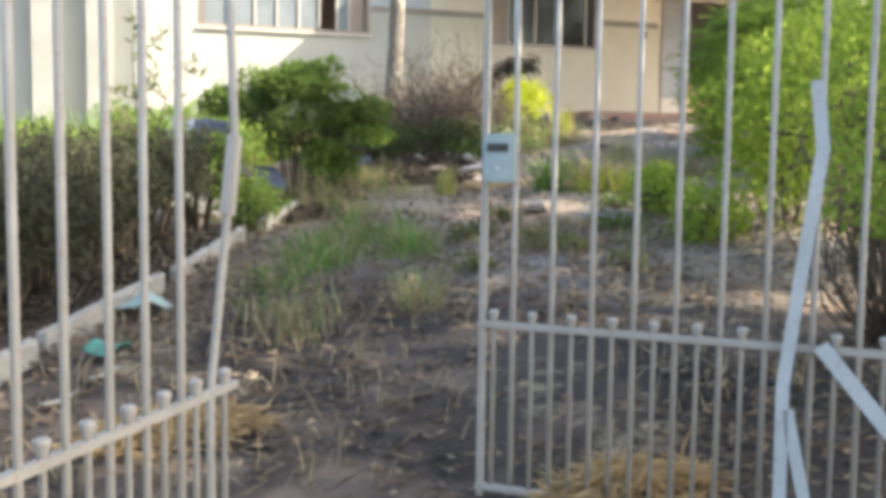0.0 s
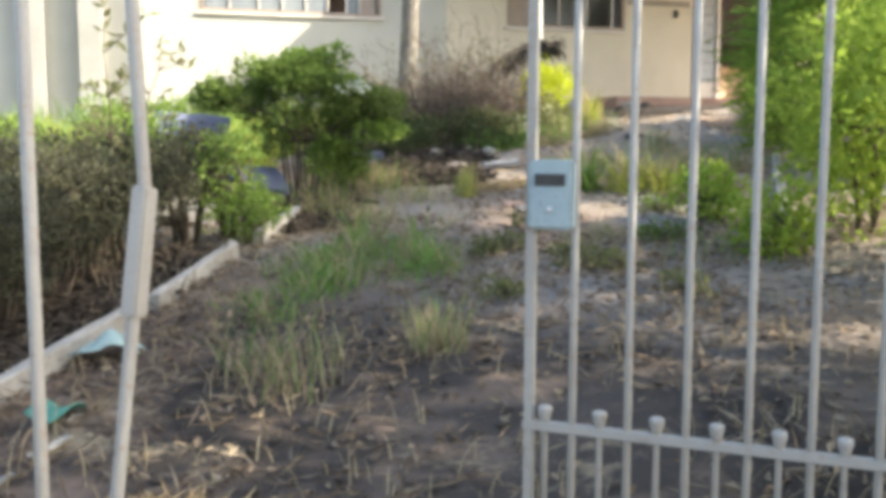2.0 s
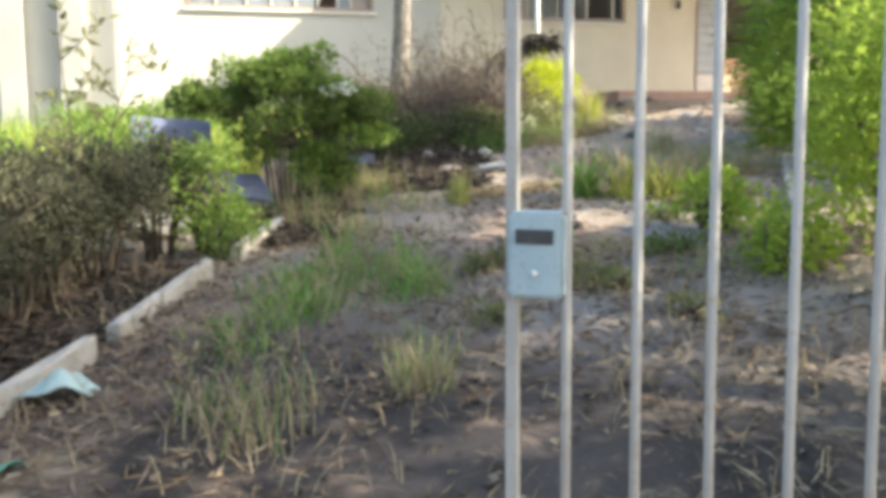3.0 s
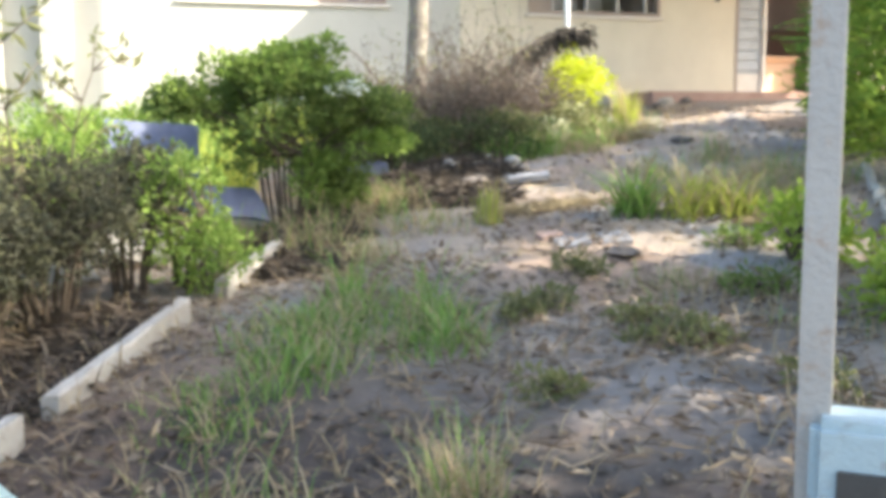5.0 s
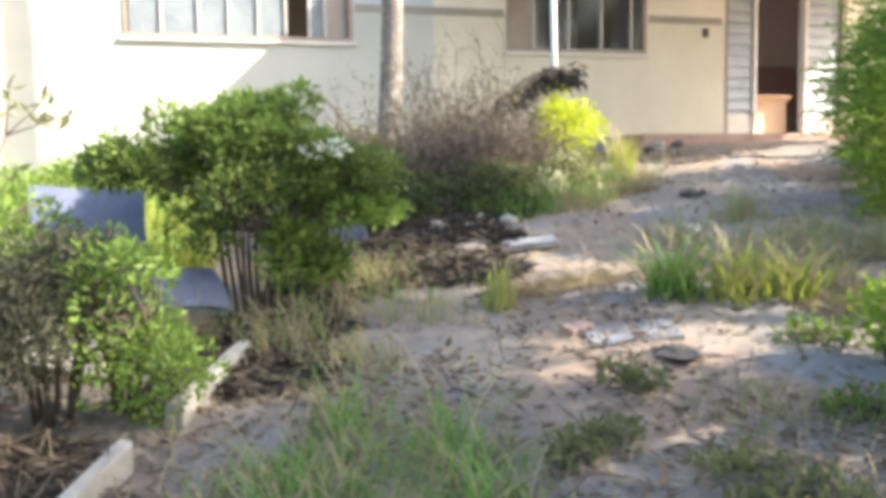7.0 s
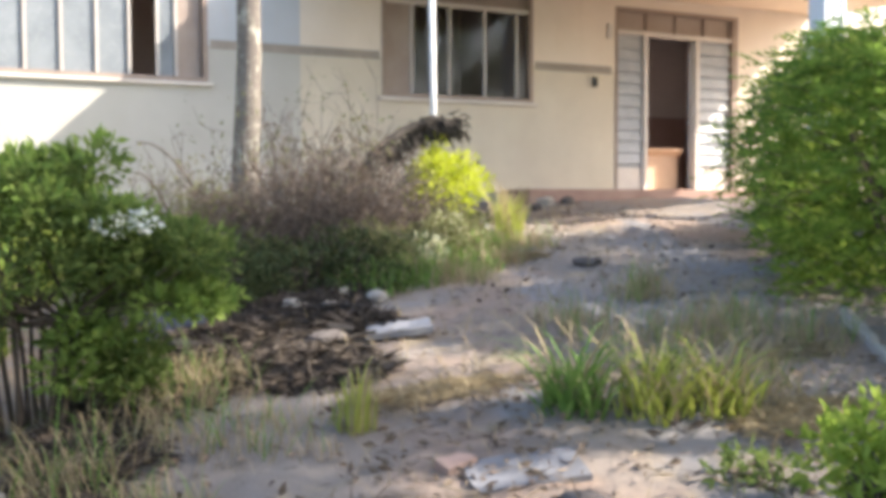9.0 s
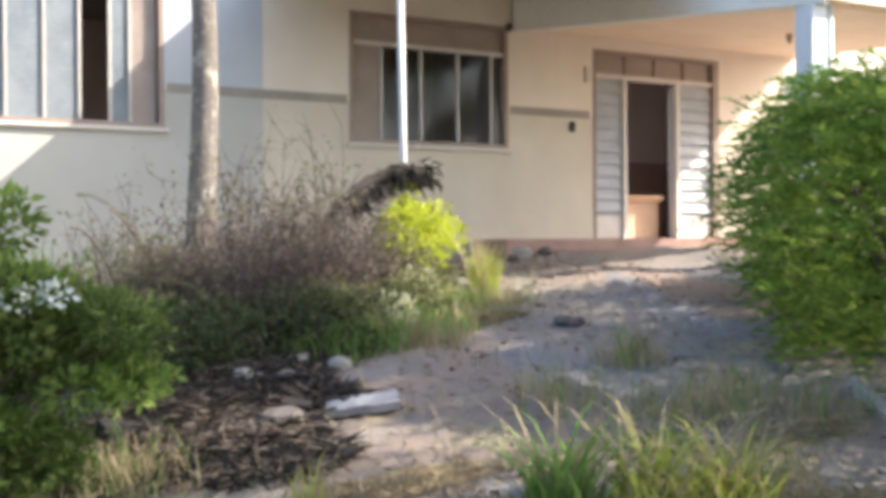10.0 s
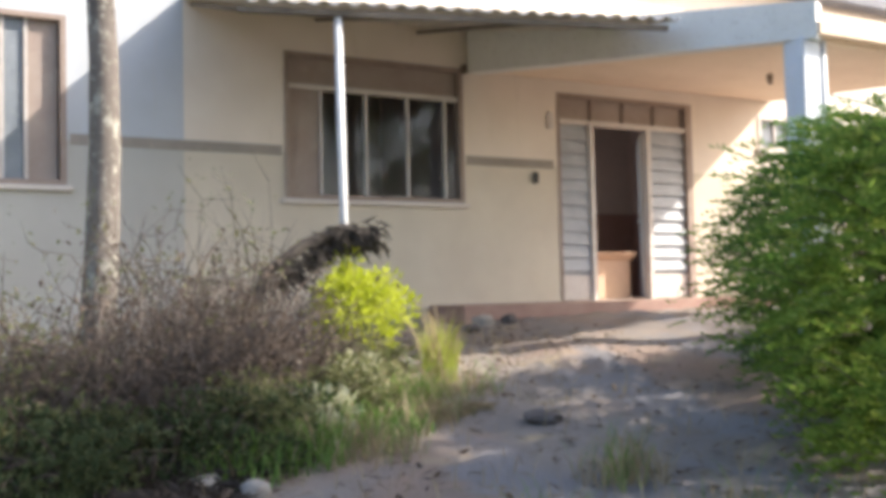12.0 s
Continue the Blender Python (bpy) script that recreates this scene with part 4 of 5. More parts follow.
grass_tuft("grass_clump", "tall yellow-green grass clump by the path", (-3.85, -2.95), 0.15, 0.62, 150, M_GRASSYELLOW, 0.5, 0.008, "grass clumps", M_GRASSDRY)
grass_tuft("grass_clump", "tall yellow-green grass clump by the path", (-3.55, -2.45), 0.14, 0.52, 110, M_GRASSYELLOW, 0.5, 0.008, "grass clumps", M_GRASSDRY)


def feather_shrub(at, height, radius, n_sprays, mat, label, drop=0.0, tone=None):
    """A big bush of arching sprays set with fine leaflets, down to the ground."""
    x, y = at
    ob = thing("feathery_shrub", label, "shrub", "feathery shrubs by the path", at=(x, y, ground_z(x, y) - 0.03))
    specs, P, D = [], [], []
    for i in range(12):
        a = rng.uniform(0, 6.28)
        specs.append(limb((0.15 * math.cos(a), 0.15 * math.sin(a), 0), (radius * 0.5 * math.cos(a), radius * 0.5 * math.sin(a), height * 0.7), 0.025, 0.008, 0.06))
    lumps = [(rng.uniform(0, 6.28), rng.uniform(-0.2, 1.0), rng.uniform(0.88, 1.16)) for _ in range(14)]
    for i in range(n_sprays):
        v = rng.normal(size=3)
        v /= np.linalg.norm(v)
        v[2] = v[2] * 0.5 + 0.38 if v[2] > -0.9 else 0.3
        v /= np.linalg.norm(v)
        a = math.atan2(v[1], v[0])
        k = 1.0
        for la, lz, lk in lumps:
            w = math.exp(-((math.cos(a - la) - 1) ** 2 + (v[2] - lz) ** 2) * 5)
            k += (lk - 1) * w
        hz = rng.uniform(0.02, 0.98)
        prof = math.sqrt(max(0.05, 1 - (max(hz - 0.45, 0) / 0.58) ** 2)) * (0.75 + 0.25 * min(1, hz / 0.3))
        rr = radius * prof * k * rng.uniform(0.55, 0.95)
        start = np.array([math.cos(a) * rr, math.sin(a) * rr, height * hz])
        out = np.array([math.cos(a), math.sin(a), 0.55 * rng.uniform(0.2, 1.6)])
        length = rng.uniform(0.22, 0.42)
        s = np.linspace(0, 1, 13)[1:, None]
        line = start + out * length * s + np.array([0, 0, -0.16]) * s ** 2 + rng.normal(size=3) * 0.05 * s
        if i % 6 == 0:
            specs.append(([Vector(start), Vector(line[5]), Vector(line[-1])], [0.004, 0.003, 0.001]))
        side = np.cross(out, [0, 0, 1])
        side /= np.linalg.norm(side)
        for sg in (-1, 1):
            P.append(line)
            D.append(out * 0.7 + side * sg * 0.8 + rng.normal(size=(12, 3)) * 0.25)
    tagged(tubes("stem_tangle", specs, M_STEM, ob, "", 4), kind="stuff")
    leaf_mesh("foliage", np.concatenate(P), np.concatenate(D), 0.062, 0.017, mat, ob)
    return ob


FL = "big feathery green shrub crowding the path"
feather_shrub((-1.17, -5.1), 1.85, 1.12, 1800, M_FEATHER, FL)
feather_shrub((-2.5, -6.5), 1.85, 1.1, 1800, M_FEATHEROLIVE, "big feathery olive-green shrub crowding the path")
feather_shrub((0.35, -4.7), 1.6, 0.8, 700, M_FEATHER, FL)
for x, y, h, r in ((-3.3, -7.9, 1.7, 0.75), (-4.75, -11.0, 2.1, 0.75), (-4.6, -9.6, 1.7, 0.75), (-5.9, -13.0, 2.3, 0.85)):
    shrub("leafy_bush", "tall loose green bush with yellowing leaves", "shrub", (x, y), h, r, M_LEAFLIME, 5600, (0.07, 0.032), 70, (0.22, 0.22, 0.16), 9, 0.15, 0.95, 0.5, "tall bushes by the gate")
for x, y, h, r in ((-5.45, -8.7, 0.42, 0.22), (-5.6, -9.8, 0.5, 0.3)):
    shrub("leafy_bush", "low green weed bush at the path edge", "weeds", (x, y), h, r, M_LEAFLIME, 800, (0.075, 0.032), 20, (0.15, 0.15, 0.12), 8, 0.08, 0.9, 0.5, "low bushes at the path")
twig_bush("dry_bush", "dry twiggy bush among the green ones", "shrub", (-5.9, -12.3), 0.7, 1.9, 120, 900, M_LEAFDRY, (0.05, 0.022), "dead bushes", 6)

# loose-crowned trees out of view beyond the shrubs, added to dapple path and gate
for (x, y), zc, rr, ncl in (((-0.6, -10.2), 5.3, (2.2, 1.8, 1.0), 46), ((-2.2, -13.6), 5.7, (2.5, 2.1, 2.0), 130), ((-1.6, -9.2), 5.6, (1.2, 0.95, 0.7), 28), ((-2.4, -16.6), 4.4, (2.6, 2.2, 1.9), 150), ((-3.4, -17.4), 6.2, (2.2, 1.8, 1.6), 110), ((2.6, -10.0), 3.9, (2.2, 1.7, 1.2), 22), ((-2.0, -11.9), 5.0, (1.9, 1.4, 1.4), 62), ((0.2, -7.5), 5.0, (2.1, 1.35, 1.1), 88)):
    g = ground_z(x, y)
    ob = thing("unseen_shade_tree", "unseen loose-crowned tree added beyond the shrubs for shade", "tree", "shade trees", at=(x, y, g - 0.05))
    cl = crown_clumps(ncl, (0, 0, zc), rr, -0.8, 0.1)
    pts = [(0.05 * math.sin(k), 0.04 * math.cos(k), k * (zc - 0.6) / 5) for k in range(6)]
    tubes("trunk", [(pts, [0.13 - 0.012 * k for k in range(6)])], M_BARK, ob, "", 10)
    for c in cl[:12]:
        tubes("limb", [limb(pts[-1], c, 0.04, 0.008, 0.08)], M_BARK, ob, "", 5)
    p, d = clump_points(ncl * 100, cl, (0.36, 0.36, 0.22))
    big = 0.18 if ncl > 90 else 0.12
    leaf_mesh("crown", p, d, big, big * 0.46, M_LEAF, ob)

# tall thin weeds against the white wing
for x, y, h in ((-9.95, -8.6, 1.55), (-9.6, -7.2, 1.35)):
    ob = thing("tall_weed", "tall thin dark weed with sparse drooping leaves", "weeds", "tall thin weeds", at=(x, y, ground_z(x, y) - 0.02))
    stem, rad = limb((0, 0, 0), (0.08, 0.0, h), 0.012, 0.004, 0.05, 7)
    specs, ends = [(stem, rad)], []
    for k in range(12):
        s = stem[3 + k % 4]
        e = s + Vector((rng.uniform(-0.3, 0.3), rng.uniform(-0.2, 0.2), rng.uniform(0.05, 0.3)))
        specs.append(([s, s.lerp(e, 0.5), e], [0.005, 0.004, 0.002]))
        ends += [s.lerp(e, 0.5), s.lerp(e, 0.8), e]
    for sp in specs:
        tubes("stem", [sp], M_STEM, ob, "", 5)
    e = np.repeat(np.array([tuple(v) for v in ends]), 3, 0)
    leaf_mesh("leaves", e, rng.normal(size=e.shape), 0.09, 0.03, M_LEAFOLIVE, ob)

# grass by the path
G1 = "fresh green grass patch beside the kerb"
for x, y, r, h, n in ((-8.6, -9.3, 0.3, 0.24, 150), (-7.85, -9.25, 0.25, 0.3, 110), (-9.0, -9.8, 0.28, 0.14, 130), (-8.5, -8.9, 0.42, 0.26, 200), (-8.12, -8.3, 0.16, 0.46, 60), (-8.2, -8.6, 0.4, 0.26, 190), (-7.75, -8.7, 0.14, 0.44, 50), (-7.85, -8.85, 0.36, 0.26, 150), (-8.95, -9.55, 0.35, 0.16, 130), (-8.3, -8.9, 0.55, 0.18, 200)):
    grass_tuft("grass_patch", G1, (x, y), r, h, n, M_GRASS, 1.3, 0.005, "green grass patches", M_GRASSDRY)
for x, y, r, h in ((-5.35, -4.1, 0.3, 0.36), (-5.15, -3.75, 0.35, 0.45), (-5.75, -4.15, 0.3, 0.36), (-4.75, -3.9, 0.3, 0.3), (-4.3, -3.3, 0.3, 0.34)):
    grass_tuft("grass_patch", "loose dull-green grass at the edge of the dead bush", (x, y), r, h, 170, M_GRASS, 1.1, 0.008, "green grass patches", M_GRASSDRY)
grass_tuft("grass_clump", "upright yellow-green grass tuft on the path", (-6.84, -6.88), 0.10, 0.42, 90, M_GRASSYELLOW, 0.35, 0.007, "grass clumps", M_GRASSDRY)
for x, y, r, h in ((-5.82, -7.2, 0.22, 0.44), (-5.5, -7.4, 0.26, 0.40), (-5.22, -7.55, 0.22, 0.34)):
    grass_tuft("grass_clump", "spreading bright grass clump in the middle of the path", (x, y), r * 0.8, h + 0.08, 130, M_GRASSYELLOW if x > -5.8 else M_GRASS, 1.2, 0.011, "grass clumps", M_GRASSDRY)
for x, y, r, h in ((-8.2, -7.0, 0.3, 0.4), (-7.7, -6.5, 0.4, 0.3), (-7.2, -6.8, 0.4, 0.22), (-9.0, -10.8, 0.35, 0.35), (-8.2, -10.7, 0.18, 0.35), (-7.9, -7.4, 0.3, 0.2),
                   (-4.7, -6.4, 0.4, 0.3), (-4.1, -6.3, 0.35, 0.3), (-6.4, -8.9, 0.35, 0.15), (-6.0, -9.6, 0.4, 0.15), (-7.4, -5.9, 0.4, 0.3), (-5.0, -5.9, 0.3, 0.3), (-4.9, -3.9, 0.4, 0.25),
                   (-4.3, -3.2, 0.35, 0.35), (-4.75, -3.5, 0.3, 0.3), (-8.7, -6.6, 0.3, 0.35),
                   (-4.45, -6.6, 0.3, 0.34), (-4.0, -6.9, 0.3, 0.32), (-4.9, -7.5, 0.35, 0.26), (-7.85, -5.55, 0.35, 0.45), (-7.45, -6.0, 0.35, 0.35), (-4.1, -5.4, 0.25, 0.36), (-5.0, -4.3, 0.3, 0.3), (-4.4, -3.75, 0.35, 0.28), (-3.9, -3.4, 0.3, 0.3)):
    grass_tuft("dry_grass_tuft", "dry straw-coloured grass tuft", (x, y), r, h, 170, M_GRASSDRY, 0.9, 0.004, "dry grass tufts", M_GRASS)


for x, y, r in ((-6.75, -8.32, 0.17), (-6.82, -9.34, 0.16), (-6.0, -9.1, 0.2), (-6.73, -9.7, 0.2), (-7.37, -9.0, 0.1), (-6.9, -9.6, 0.12), (-7.2, -8.9, 0.12), (-5.6, -8.2, 0.2), (-6.6, -10.4, 0.15), (-7.6, -10.0, 0.12), (-5.0, -6.9, 0.18)):
    shrub("ground_weed", "small low green weed on the path", "weeds", (x, y), 0.14, r, M_LEAFOLIVE if x < -6.4 else M_LEAF, 260, (0.05, 0.02), 10, (0.08, 0.08, 0.04), 3, 0.02, 0.9, 0.4, "small weeds on the path")


def straw_heap(at, r, h, label, size=(0.12, 0.008), mat=None, category="straw", group="heaps of cut grass"):
    x, y = at
    n = 900
    a, k = rng.uniform(0, 6.28, n), np.sqrt(rng.uniform(0, 1, n))
    px, py = x + r[0] * np.cos(a) * k, y + r[1] * np.sin(a) * k
    pz = np.array([ground_z(u, w) for u, w in zip(px, py)]) + h * (1 - k ** 2) * rng.uniform(0.3, 1, n) + 0.01
    d = rng.normal(size=(n, 3)) * [1, 1, 0.15]
    ob = leaf_mesh("straw_heap", np.stack([px, py, pz], 1), d, size[0], size[1], mat or M_STRAW)
    tagged(ob, label, category, group, "stuff")


straw_heap((-9.72, -12.1), (0.42, 0.22), 0.09, "heap of cut tan straw inside the gate")
straw_heap((-8.12, -13.3), (0.35, 0.2), 0.08, "heap of cut tan straw at the gate foot")
for x, y, r, h in ((-4.35, -7.05, (0.5, 0.14), 0.06), (-4.95, -7.8, (0.4, 0.18), 0.05), (-6.3, -6.6, (0.5, 0.14), 0.03), (-4.3, -3.75, (0.4, 0.14), 0.05)):
    straw_heap((x, y), r, h, "thin drift of pale straw across the path", (0.10, 0.006), M_GRASSDRY)
for x, y, r, h in ((-9.9, -8.9, (0.5, 0.6), 0.05), (-9.55, -8.25, (0.4, 0.5), 0.05), (-10.35, -9.8, (0.45, 0.6), 0.05), (-6.75, -5.95, (0.45, 0.3), 0.05), (-7.2, -5.5, (0.4, 0.35), 0.08), (-6.2, -5.05, (0.3, 0.25), 0.05), (-8.2, -6.6, (0.5, 0.4), 0.05), (-8.35, -7.2, (0.4, 0.5), 0.04), (-7.7, -6.0, (0.4, 0.35), 0.05), (-6.95, -5.0, (0.5, 0.35), 0.12), (-6.45, -4.55, (0.5, 0.3), 0.12), (-6.75, -5.7, (0.4, 0.25), 0.06), (-6.1, -4.2, (0.4, 0.25), 0.08)):
    straw_heap((x, y), r, h, "heap of dark rotten leaves and twigs", (0.15, 0.020), M_DARKLITTER, "leaves", "debris pile")

# dark canes arching out of the dead bush, and weeds crowding its foot
canes = thing("arching_canes", "dark bare canes arching out of the dead bush", "branch", at=(0, 0, 0))
for (x, y), (u, w), h in (((-5.4, -3.0), (0.75, 0.2), 1.05), ((-5.7, -3.3), (0.9, 0.1), 0.8), ((-6.5, -3.2), (-0.8, 0.1), 1.15), ((-6.3, -3.5), (0.7, -0.3), 0.75),
                          ((-5.9, -2.9), (0.5, 0.2), 1.3), ((-6.9, -3.4), (-0.5, -0.2), 0.95), ((-5.2, -3.3), (0.6, -0.2), 0.6), ((-6.0, -3.6), (-0.9, -0.1), 0.7)):
    g = ground_z(x, y) - 0.03
    arc = [(x + u * k / 8, y + w * k / 8, g + h * math.sin(min(1.0, k / 8 * 0.85) * math.pi * 0.62)) for k in range(9)]
    tubes("cane", [(arc, [0.014 - 0.0012 * k for k in range(9)])], M_STEM, canes, "", 6)
for x, y, h, r in ((-6.3, -4.05, 0.5, 0.42), (-5.75, -3.95, 0.45, 0.38), (-6.9, -3.85, 0.6, 0.4), (-7.35, -4.0, 0.55, 0.42), (-5.3, -3.6, 0.4, 0.35)):
    shrub("low_weed", "dark green weeds at the foot of the dead bush", "weeds", (x, y), h, r, M_WEED, 1500, (0.05, 0.026), 24, (0.15, 0.15, 0.1), 6, 0.1, 0.9, 0.45, "weeds under the bush")
for x, y, h, r in ((-4.75, -3.25, 0.34, 0.28), (-4.45, -2.85, 0.3, 0.25), (-5.1, -3.75, 0.28, 0.25)):
    shrub("pale_weed", "low weed with pale cream-edged leaves beside the path", "weeds", (x, y), h, r, M_LEAFPALE, 420, (0.075, 0.036), 16, (0.12, 0.12, 0.08), 5, 0.06, 0.9, 0.45, "pale weeds")

# ---- stones, slabs, litter ----
slab("concrete_slab", "worn grey concrete patch sunk in the path", (-6.38, -7.68), (0.5, 0.32, 0.05), (6.6, -5, -12), M_CEMENT, "slab", -0.012)
slab("brick_fragment", "reddish broken brick lying flat on the path", (-6.62, -7.5), (0.16, 0.10, 0.05), (6.6, -5, 25), M_BRICK, "brick", 0.012)
slab("fibre_cement_sheet", "bluish grey broken sheet leaning among the weeds", (-9.2, -5.7), (0.72, 0.85, 0.03), (60, 6, 10), M_SLABBLUE, "sheet", 0.46)
slab("fibre_cement_sheet", "bluish grey broken sheet lying in the bed", (-8.62, -6.3), (0.42, 0.36, 0.03), (38, 5, 20), M_SLABBLUE, "sheet", 0.24)
slab("concrete_slab", "pale broken concrete slab behind the hedge", (-9.9, -7.1), (0.6, 0.5, 0.06), (25, 0, 20), M_KERB, "slab", 0.12)
slab("concrete_slab", "pale broken concrete slab behind the hedge", (-9.3, -6.75), (0.5, 0.4, 0.06), (30, 10, -15), M_KERB, "slab", 0.12)
slab("concrete_slab", "pale flat concrete slab on the path", (-6.0, -5.4), (0.42, 0.24, 0.05), (6.6, -5, -20), M_CONCRETE, "slab")
slab("concrete_slab", "pale block among the stems of the round shrub", (-7.42, -4.55), (0.62, 0.3, 0.16), (6, -5, 12), M_SLABBLUE, "slab")
for (x, y), s, m in (((-1.95, -1.0), (0.10, 0.08, 0.07), M_DARKSTONE), ((-2.25, -1.0), (0.12, 0.10, 0.08), M_STONE), ((-4.12, -2.62), (0.17, 0.13, 0.12), M_STONE),
                     ((-4.55, -3.05), (0.15, 0.12, 0.10), M_STONE), ((-3.82, -4.27), (0.14, 0.10, 0.05), M_DARKSTONE), ((-6.5, -5.4), (0.15, 0.10, 0.07), M_DARKSTONE),
                     ((-6.2, -4.6), (0.10, 0.07, 0.06), M_STONE), ((-6.35, -8.1), (0.16, 0.11, 0.04), M_DARKSTONE), ((-2.5, -1.2), (0.08, 0.07, 0.05), M_DARKSTONE), ((-6.0, -4.25), (0.15, 0.09, 0.07), M_STONE), ((-6.45, -4.6), (0.13, 0.09, 0.09), M_STONE), ((-5.8, -4.5), (0.09, 0.07, 0.06), M_STONE)):
    rock("stone", "pale weathered stone beside the path" if m == M_STONE else "dark stone beside the path", (x, y), s, m, "loose stones")
for a, b, r in (((-7.05, -5.35), (-5.95, -4.55), 0.025), ((-6.9, -5.1), (-6.0, -4.2), 0.03), ((-6.6, -4.6), (-6.0, -4.9), 0.02), ((-7.1, -4.9), (-6.4, -4.1), 0.035), ((-6.9, -5.6), (-6.2, -5.5), 0.02)):
    p, q = rest(*a, 0.03), rest(*b, 0.06)
    ob = tubes("fallen_branch", [limb(p, q, r, r * 0.5, 0.04)], M_TWIG if r == 0.025 else M_ROTTEN, None, "", 6)
    tagged(ob, "grey fallen branch on the debris pile", "branch", "debris pile")
for x, y, s, t in ((-6.55, -4.9, (0.5, 0.18, 0.025), (6, 8, 30)), (-6.8, -4.6, (0.4, 0.2, 0.02), (-8, 4, -20)), (-6.3, -5.2, (0.35, 0.16, 0.02), (10, 0, 60)), (-7.2, -5.2, (0.45, 0.2, 0.03), (5, 10, 10))):
    slab("dark_board", "dark rotten board in the debris pile", (x, y), s, t, M_ROTTEN, "board", 0.04, "debris pile")
log = thing("palm_frond_base", "dark rotten palm frond base arching over the dead bush", "log", at=(0, 0, 0))
for k in range(10):
    u = rng.uniform(0, 1)
    a = Vector((-4.9 + u, -2.2 + 0.25 * u, 0.30 + 0.32 * u))
    b = a + Vector((rng.uniform(-0.1, 0.35), rng.uniform(-0.15, 0.1), rng.uniform(-0.25, 0.06)))
    tubes("frond_rib", [limb(a, b, 0.012, 0.004, 0.08)], M_ROTTEN, log, "", 4)
tubes("wood", [([(-5.2, -2.35, -0.9), (-5.15, -2.3, -0.2), (-4.95, -2.2, 0.28), (-4.6, -2.1, 0.50), (-4.2, -2.0, 0.64), (-3.95, -1.95, 0.60), (-3.85, -1.93, 0.45)],
               [0.03, 0.035, 0.04, 0.05, 0.06, 0.05, 0.02])], M_ROTTEN, log, "", 9)
u = rng.uniform(0, 1, 420)
p = np.stack([-4.95 + 1.05 * u, -2.2 + 0.25 * u, 0.20 + 0.42 * np.sin(u * 1.9) - 0.02], 1) + rng.normal(size=(420, 3)) * [0.05, 0.07, 0.05]
d = np.stack([np.full(420, 0.5), rng.normal(0, 0.4, 420), rng.normal(-0.5, 0.4, 420)], 1)
leaf_mesh("frond", p, d, 0.15, 0.03, M_ROTTEN, log, "black withered frond leaflets")


def cloth(name, at, size, mat, label, turn=0.0):
    bm = bmesh.new()
    bmesh.ops.create_grid(bm, x_segments=14, y_segments=10, size=0.5)
    x, y = at
    o = Vector(rng.uniform(0, 30, 3))
    for v in bm.verts:
        v.co.x *= size[0]
        v.co.y *= size[1] * (1 - 0.8 * max(0, v.co.x / size[0]))
        v.co.z = size[2] * (0.6 + noise.noise(v.co * 5 + o)) * (1 - (2 * v.co.x / size[0]) ** 2 * 0.6)
    bmesh.ops.solidify(bm, geom=bm.faces[:], thickness=0.006)
    ob = part(name, bm, mat, None, "", True)
    ob.matrix_world = pose(x, y, ground_z(x, y) + 0.03, 0, 0, turn)
    return tagged(ob, label, "rag")


cloth("rag", (-9.83, -10.18), (0.36, 0.24, 0.13), M_RAG, "blue-green rag draped over the kerb", -15)
cloth("plastic_scrap", (-10.0, -10.95), (0.22, 0.18, 0.10), M_PLASTIC, "crumpled green plastic scrap by the kerb", 40)
for x, y, w in ((-10.0, -11.2, 0.3), (-9.9, -10.9, 0.25), (-10.2, -11.5, 0.28)):
    slab("white_strip", "thin white strip of wood on the soil", (x, y), (w, 0.035, 0.012), (0, 0, 20 * w * 10), M_KERB, "strip")

wire = thing("barbed_wire", "rusty barbed wire strung past the porch post", "wire", at=(0, 0, 0))
wp = [Vector((-0.03, -3.42, 1.85)).lerp(Vector((2.4, -5.6, 1.55)), i / 8) - Vector((0, 0, 0.25 * math.sin(math.pi * i / 8))) for i in range(9)]
specs = [(wp, [0.006] * 9)]
for i in range(8):
    for u in (0.2, 0.7):
        c = wp[i].lerp(wp[i + 1], u)
        specs.append(([c - Vector((0.02, 0, 0.03)), c + Vector((0.02, 0, 0.03))], [0.004, 0.002]))
tubes("strand", specs, M_WIRE, wire, "", 4)
fence = thing("fence_post", "grey wooden fence post behind the shrub", "post", at=(2.43, -5.63, 0))
tubes("shaft", [([(0, 0, ground_z(2.43, -5.63) - 0.2), (0, 0, 1.75)], [0.05, 0.045])], M_WOOD, fence, "", 8)


def scatter(n, x0, x1, y0, y1, keep=1.0):
    px, py = rng.uniform(x0, x1, n), rng.uniform(y0, y1, n)
    g = np.array([ground_z(u, w) + 0.05 * noise.noise(Vector((u, w, 0)) * 0.9) + 0.03 * noise.noise(Vector((u, w, 0)) * 2.7) for u, w in zip(px, py)])
    dens = np.array([noise.noise(Vector((u * 0.8, w * 0.8, 5))) for u, w in zip(px, py)])
    ok = dens > rng.uniform(-0.6, 0.5, n) * keep
    return np.stack([px, py, g], 1)[ok]


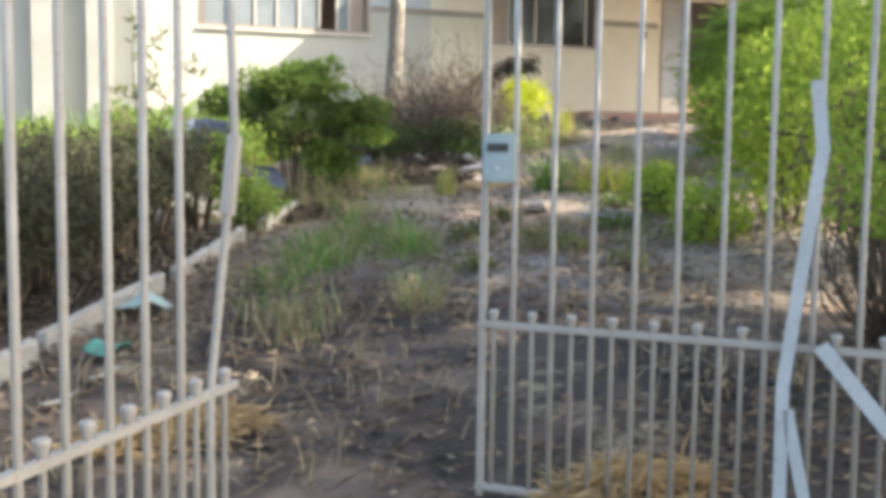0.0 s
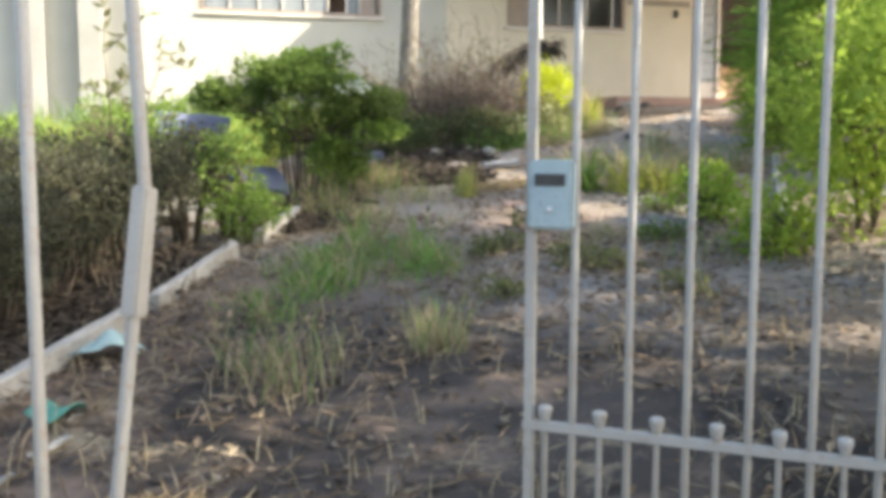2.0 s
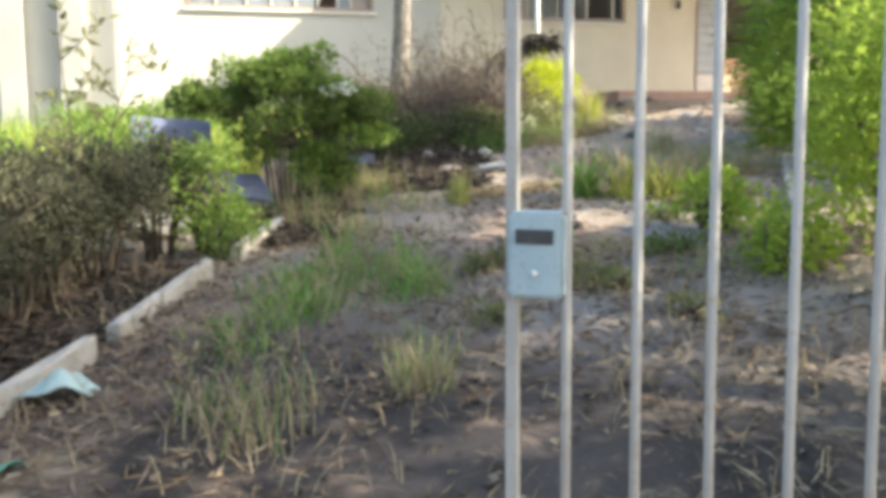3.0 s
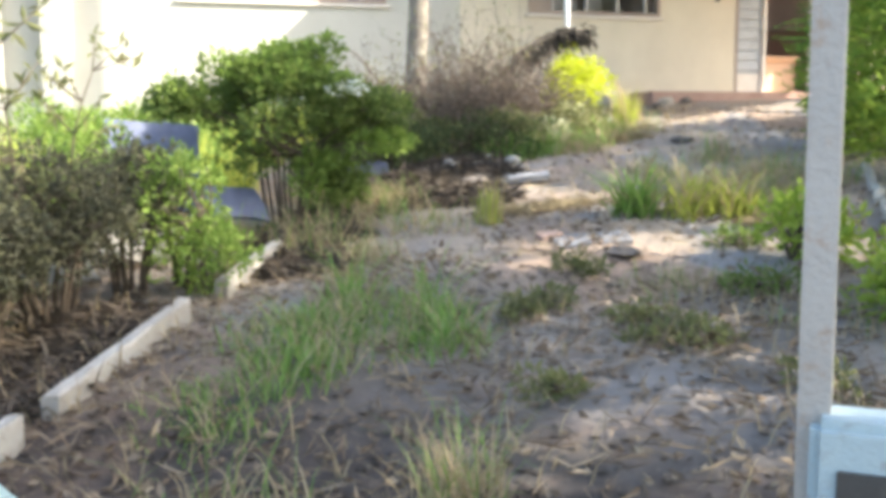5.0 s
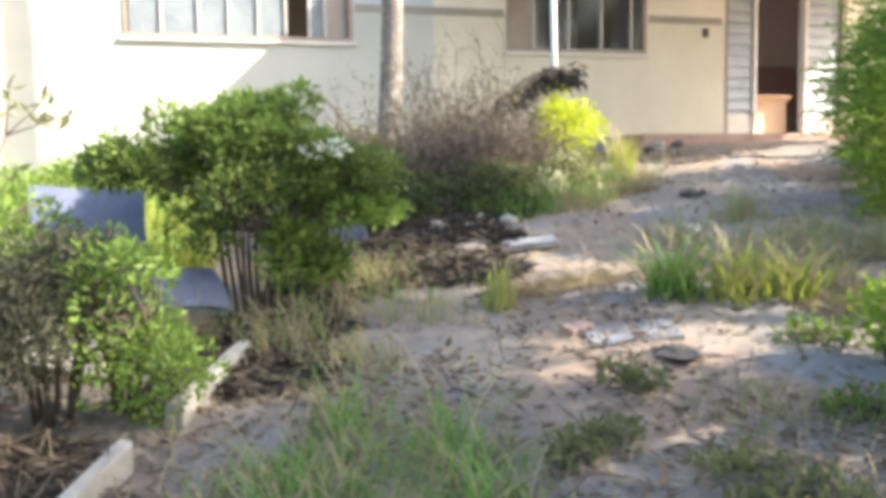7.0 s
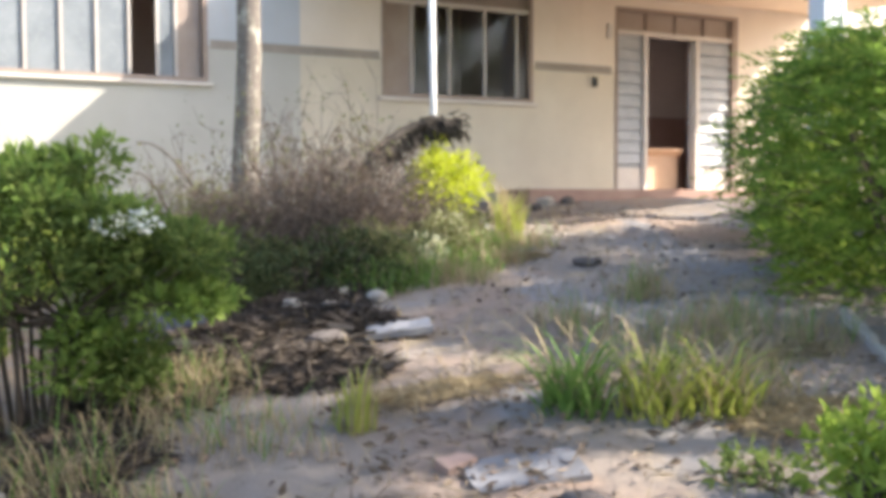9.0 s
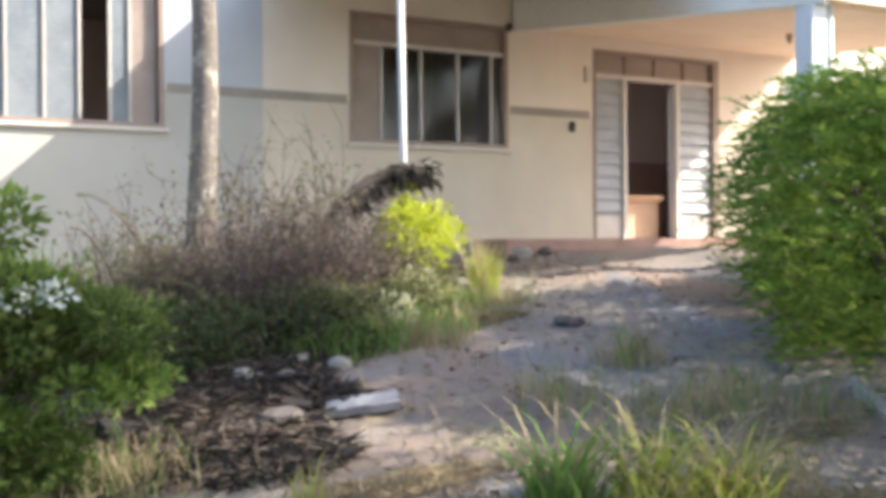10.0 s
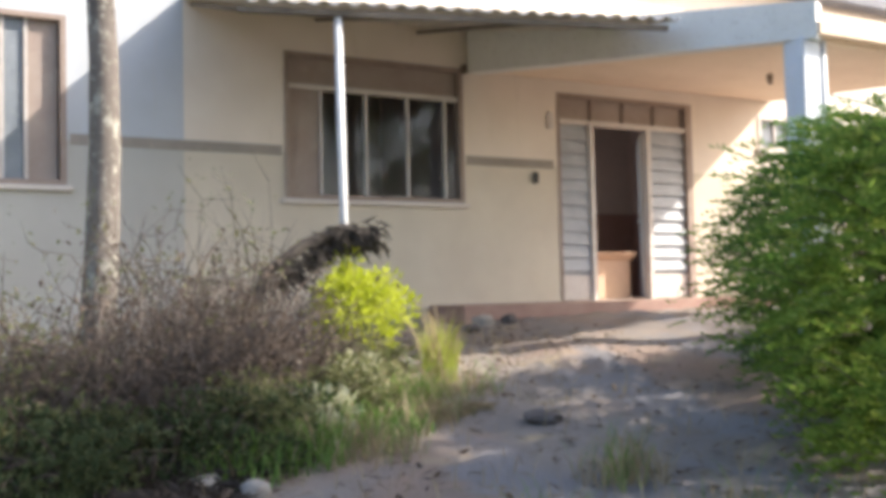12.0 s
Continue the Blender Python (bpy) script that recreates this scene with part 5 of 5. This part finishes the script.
pts = np.concatenate([scatter(11000, -11.5, -4.0, -14.0, -6.5), scatter(1300, -7.0, -1.5, -6.5, -0.9)])
d = rng.normal(size=(len(pts), 3)) * [1, 1, 0.25]
tagged(leaf_mesh("leaf_litter", pts + [0, 0, 0.012], d, 0.06, 0.028, M_LITTER), "brown dead leaves strewn over the soil", "leaves", "", "stuff")
pts = scatter(16000, -11.0, -2.0, -14.0, -0.9)
d = rng.normal(size=(len(pts), 3)) * [1, 1, 0.2]
tagged(leaf_mesh("straw_litter", pts + [0, 0, 0.015], d, 0.10, 0.005, M_LITTER), "loose straw and dry stalks on the soil", "straw", "", "stuff")
pts = scatter(5200, -10.6, -5.5, -13.2, -7.6)
d = rng.normal(size=(len(pts), 3)) * [1, 1, 0.35]
d[:, 2] = np.abs(d[:, 2])
tagged(leaf_mesh("dead_stalks", pts + [0, 0, 0.01], d, 0.16, 0.004, M_LITTER), "pale dead stalks lying on the dark soil", "straw", "", "stuff")
pts = scatter(5000, -11.0, -2.5, -13.0, -1.5)
v, f = blades_data(pts, 0.14 * rng.uniform(0.4, 1.2, len(pts)), 0.9, 0.004)
tagged(link_mesh("sparse_grass", v.tolist(), f, M_GRASSDRY), "sparse short dry grass over the soil", "grass", "", "stuff")
pts = scatter(3200, -11.0, -5.0, -13.5, -7.4)
specs_v, specs_f = [], []
cv = np.array([(1, 0, 0), (-1, 0, 0), (0, 1, 0), (0, -1, 0), (0, 0, 1), (0, 0, -1)], float)
cf = [(0, 2, 4), (2, 1, 4), (1, 3, 4), (3, 0, 4), (2, 0, 5), (1, 2, 5), (3, 1, 5), (0, 3, 5)]
for i, p in enumerate(pts):
    s = rng.uniform(0.01, 0.034) * np.array([1, rng.uniform(0.6, 1), 0.6])
    specs_v += (cv * s * rng.uniform(0.7, 1.3, (6, 1)) + p).tolist()
    specs_f += [tuple(k + 6 * i for k in q) for q in cf]
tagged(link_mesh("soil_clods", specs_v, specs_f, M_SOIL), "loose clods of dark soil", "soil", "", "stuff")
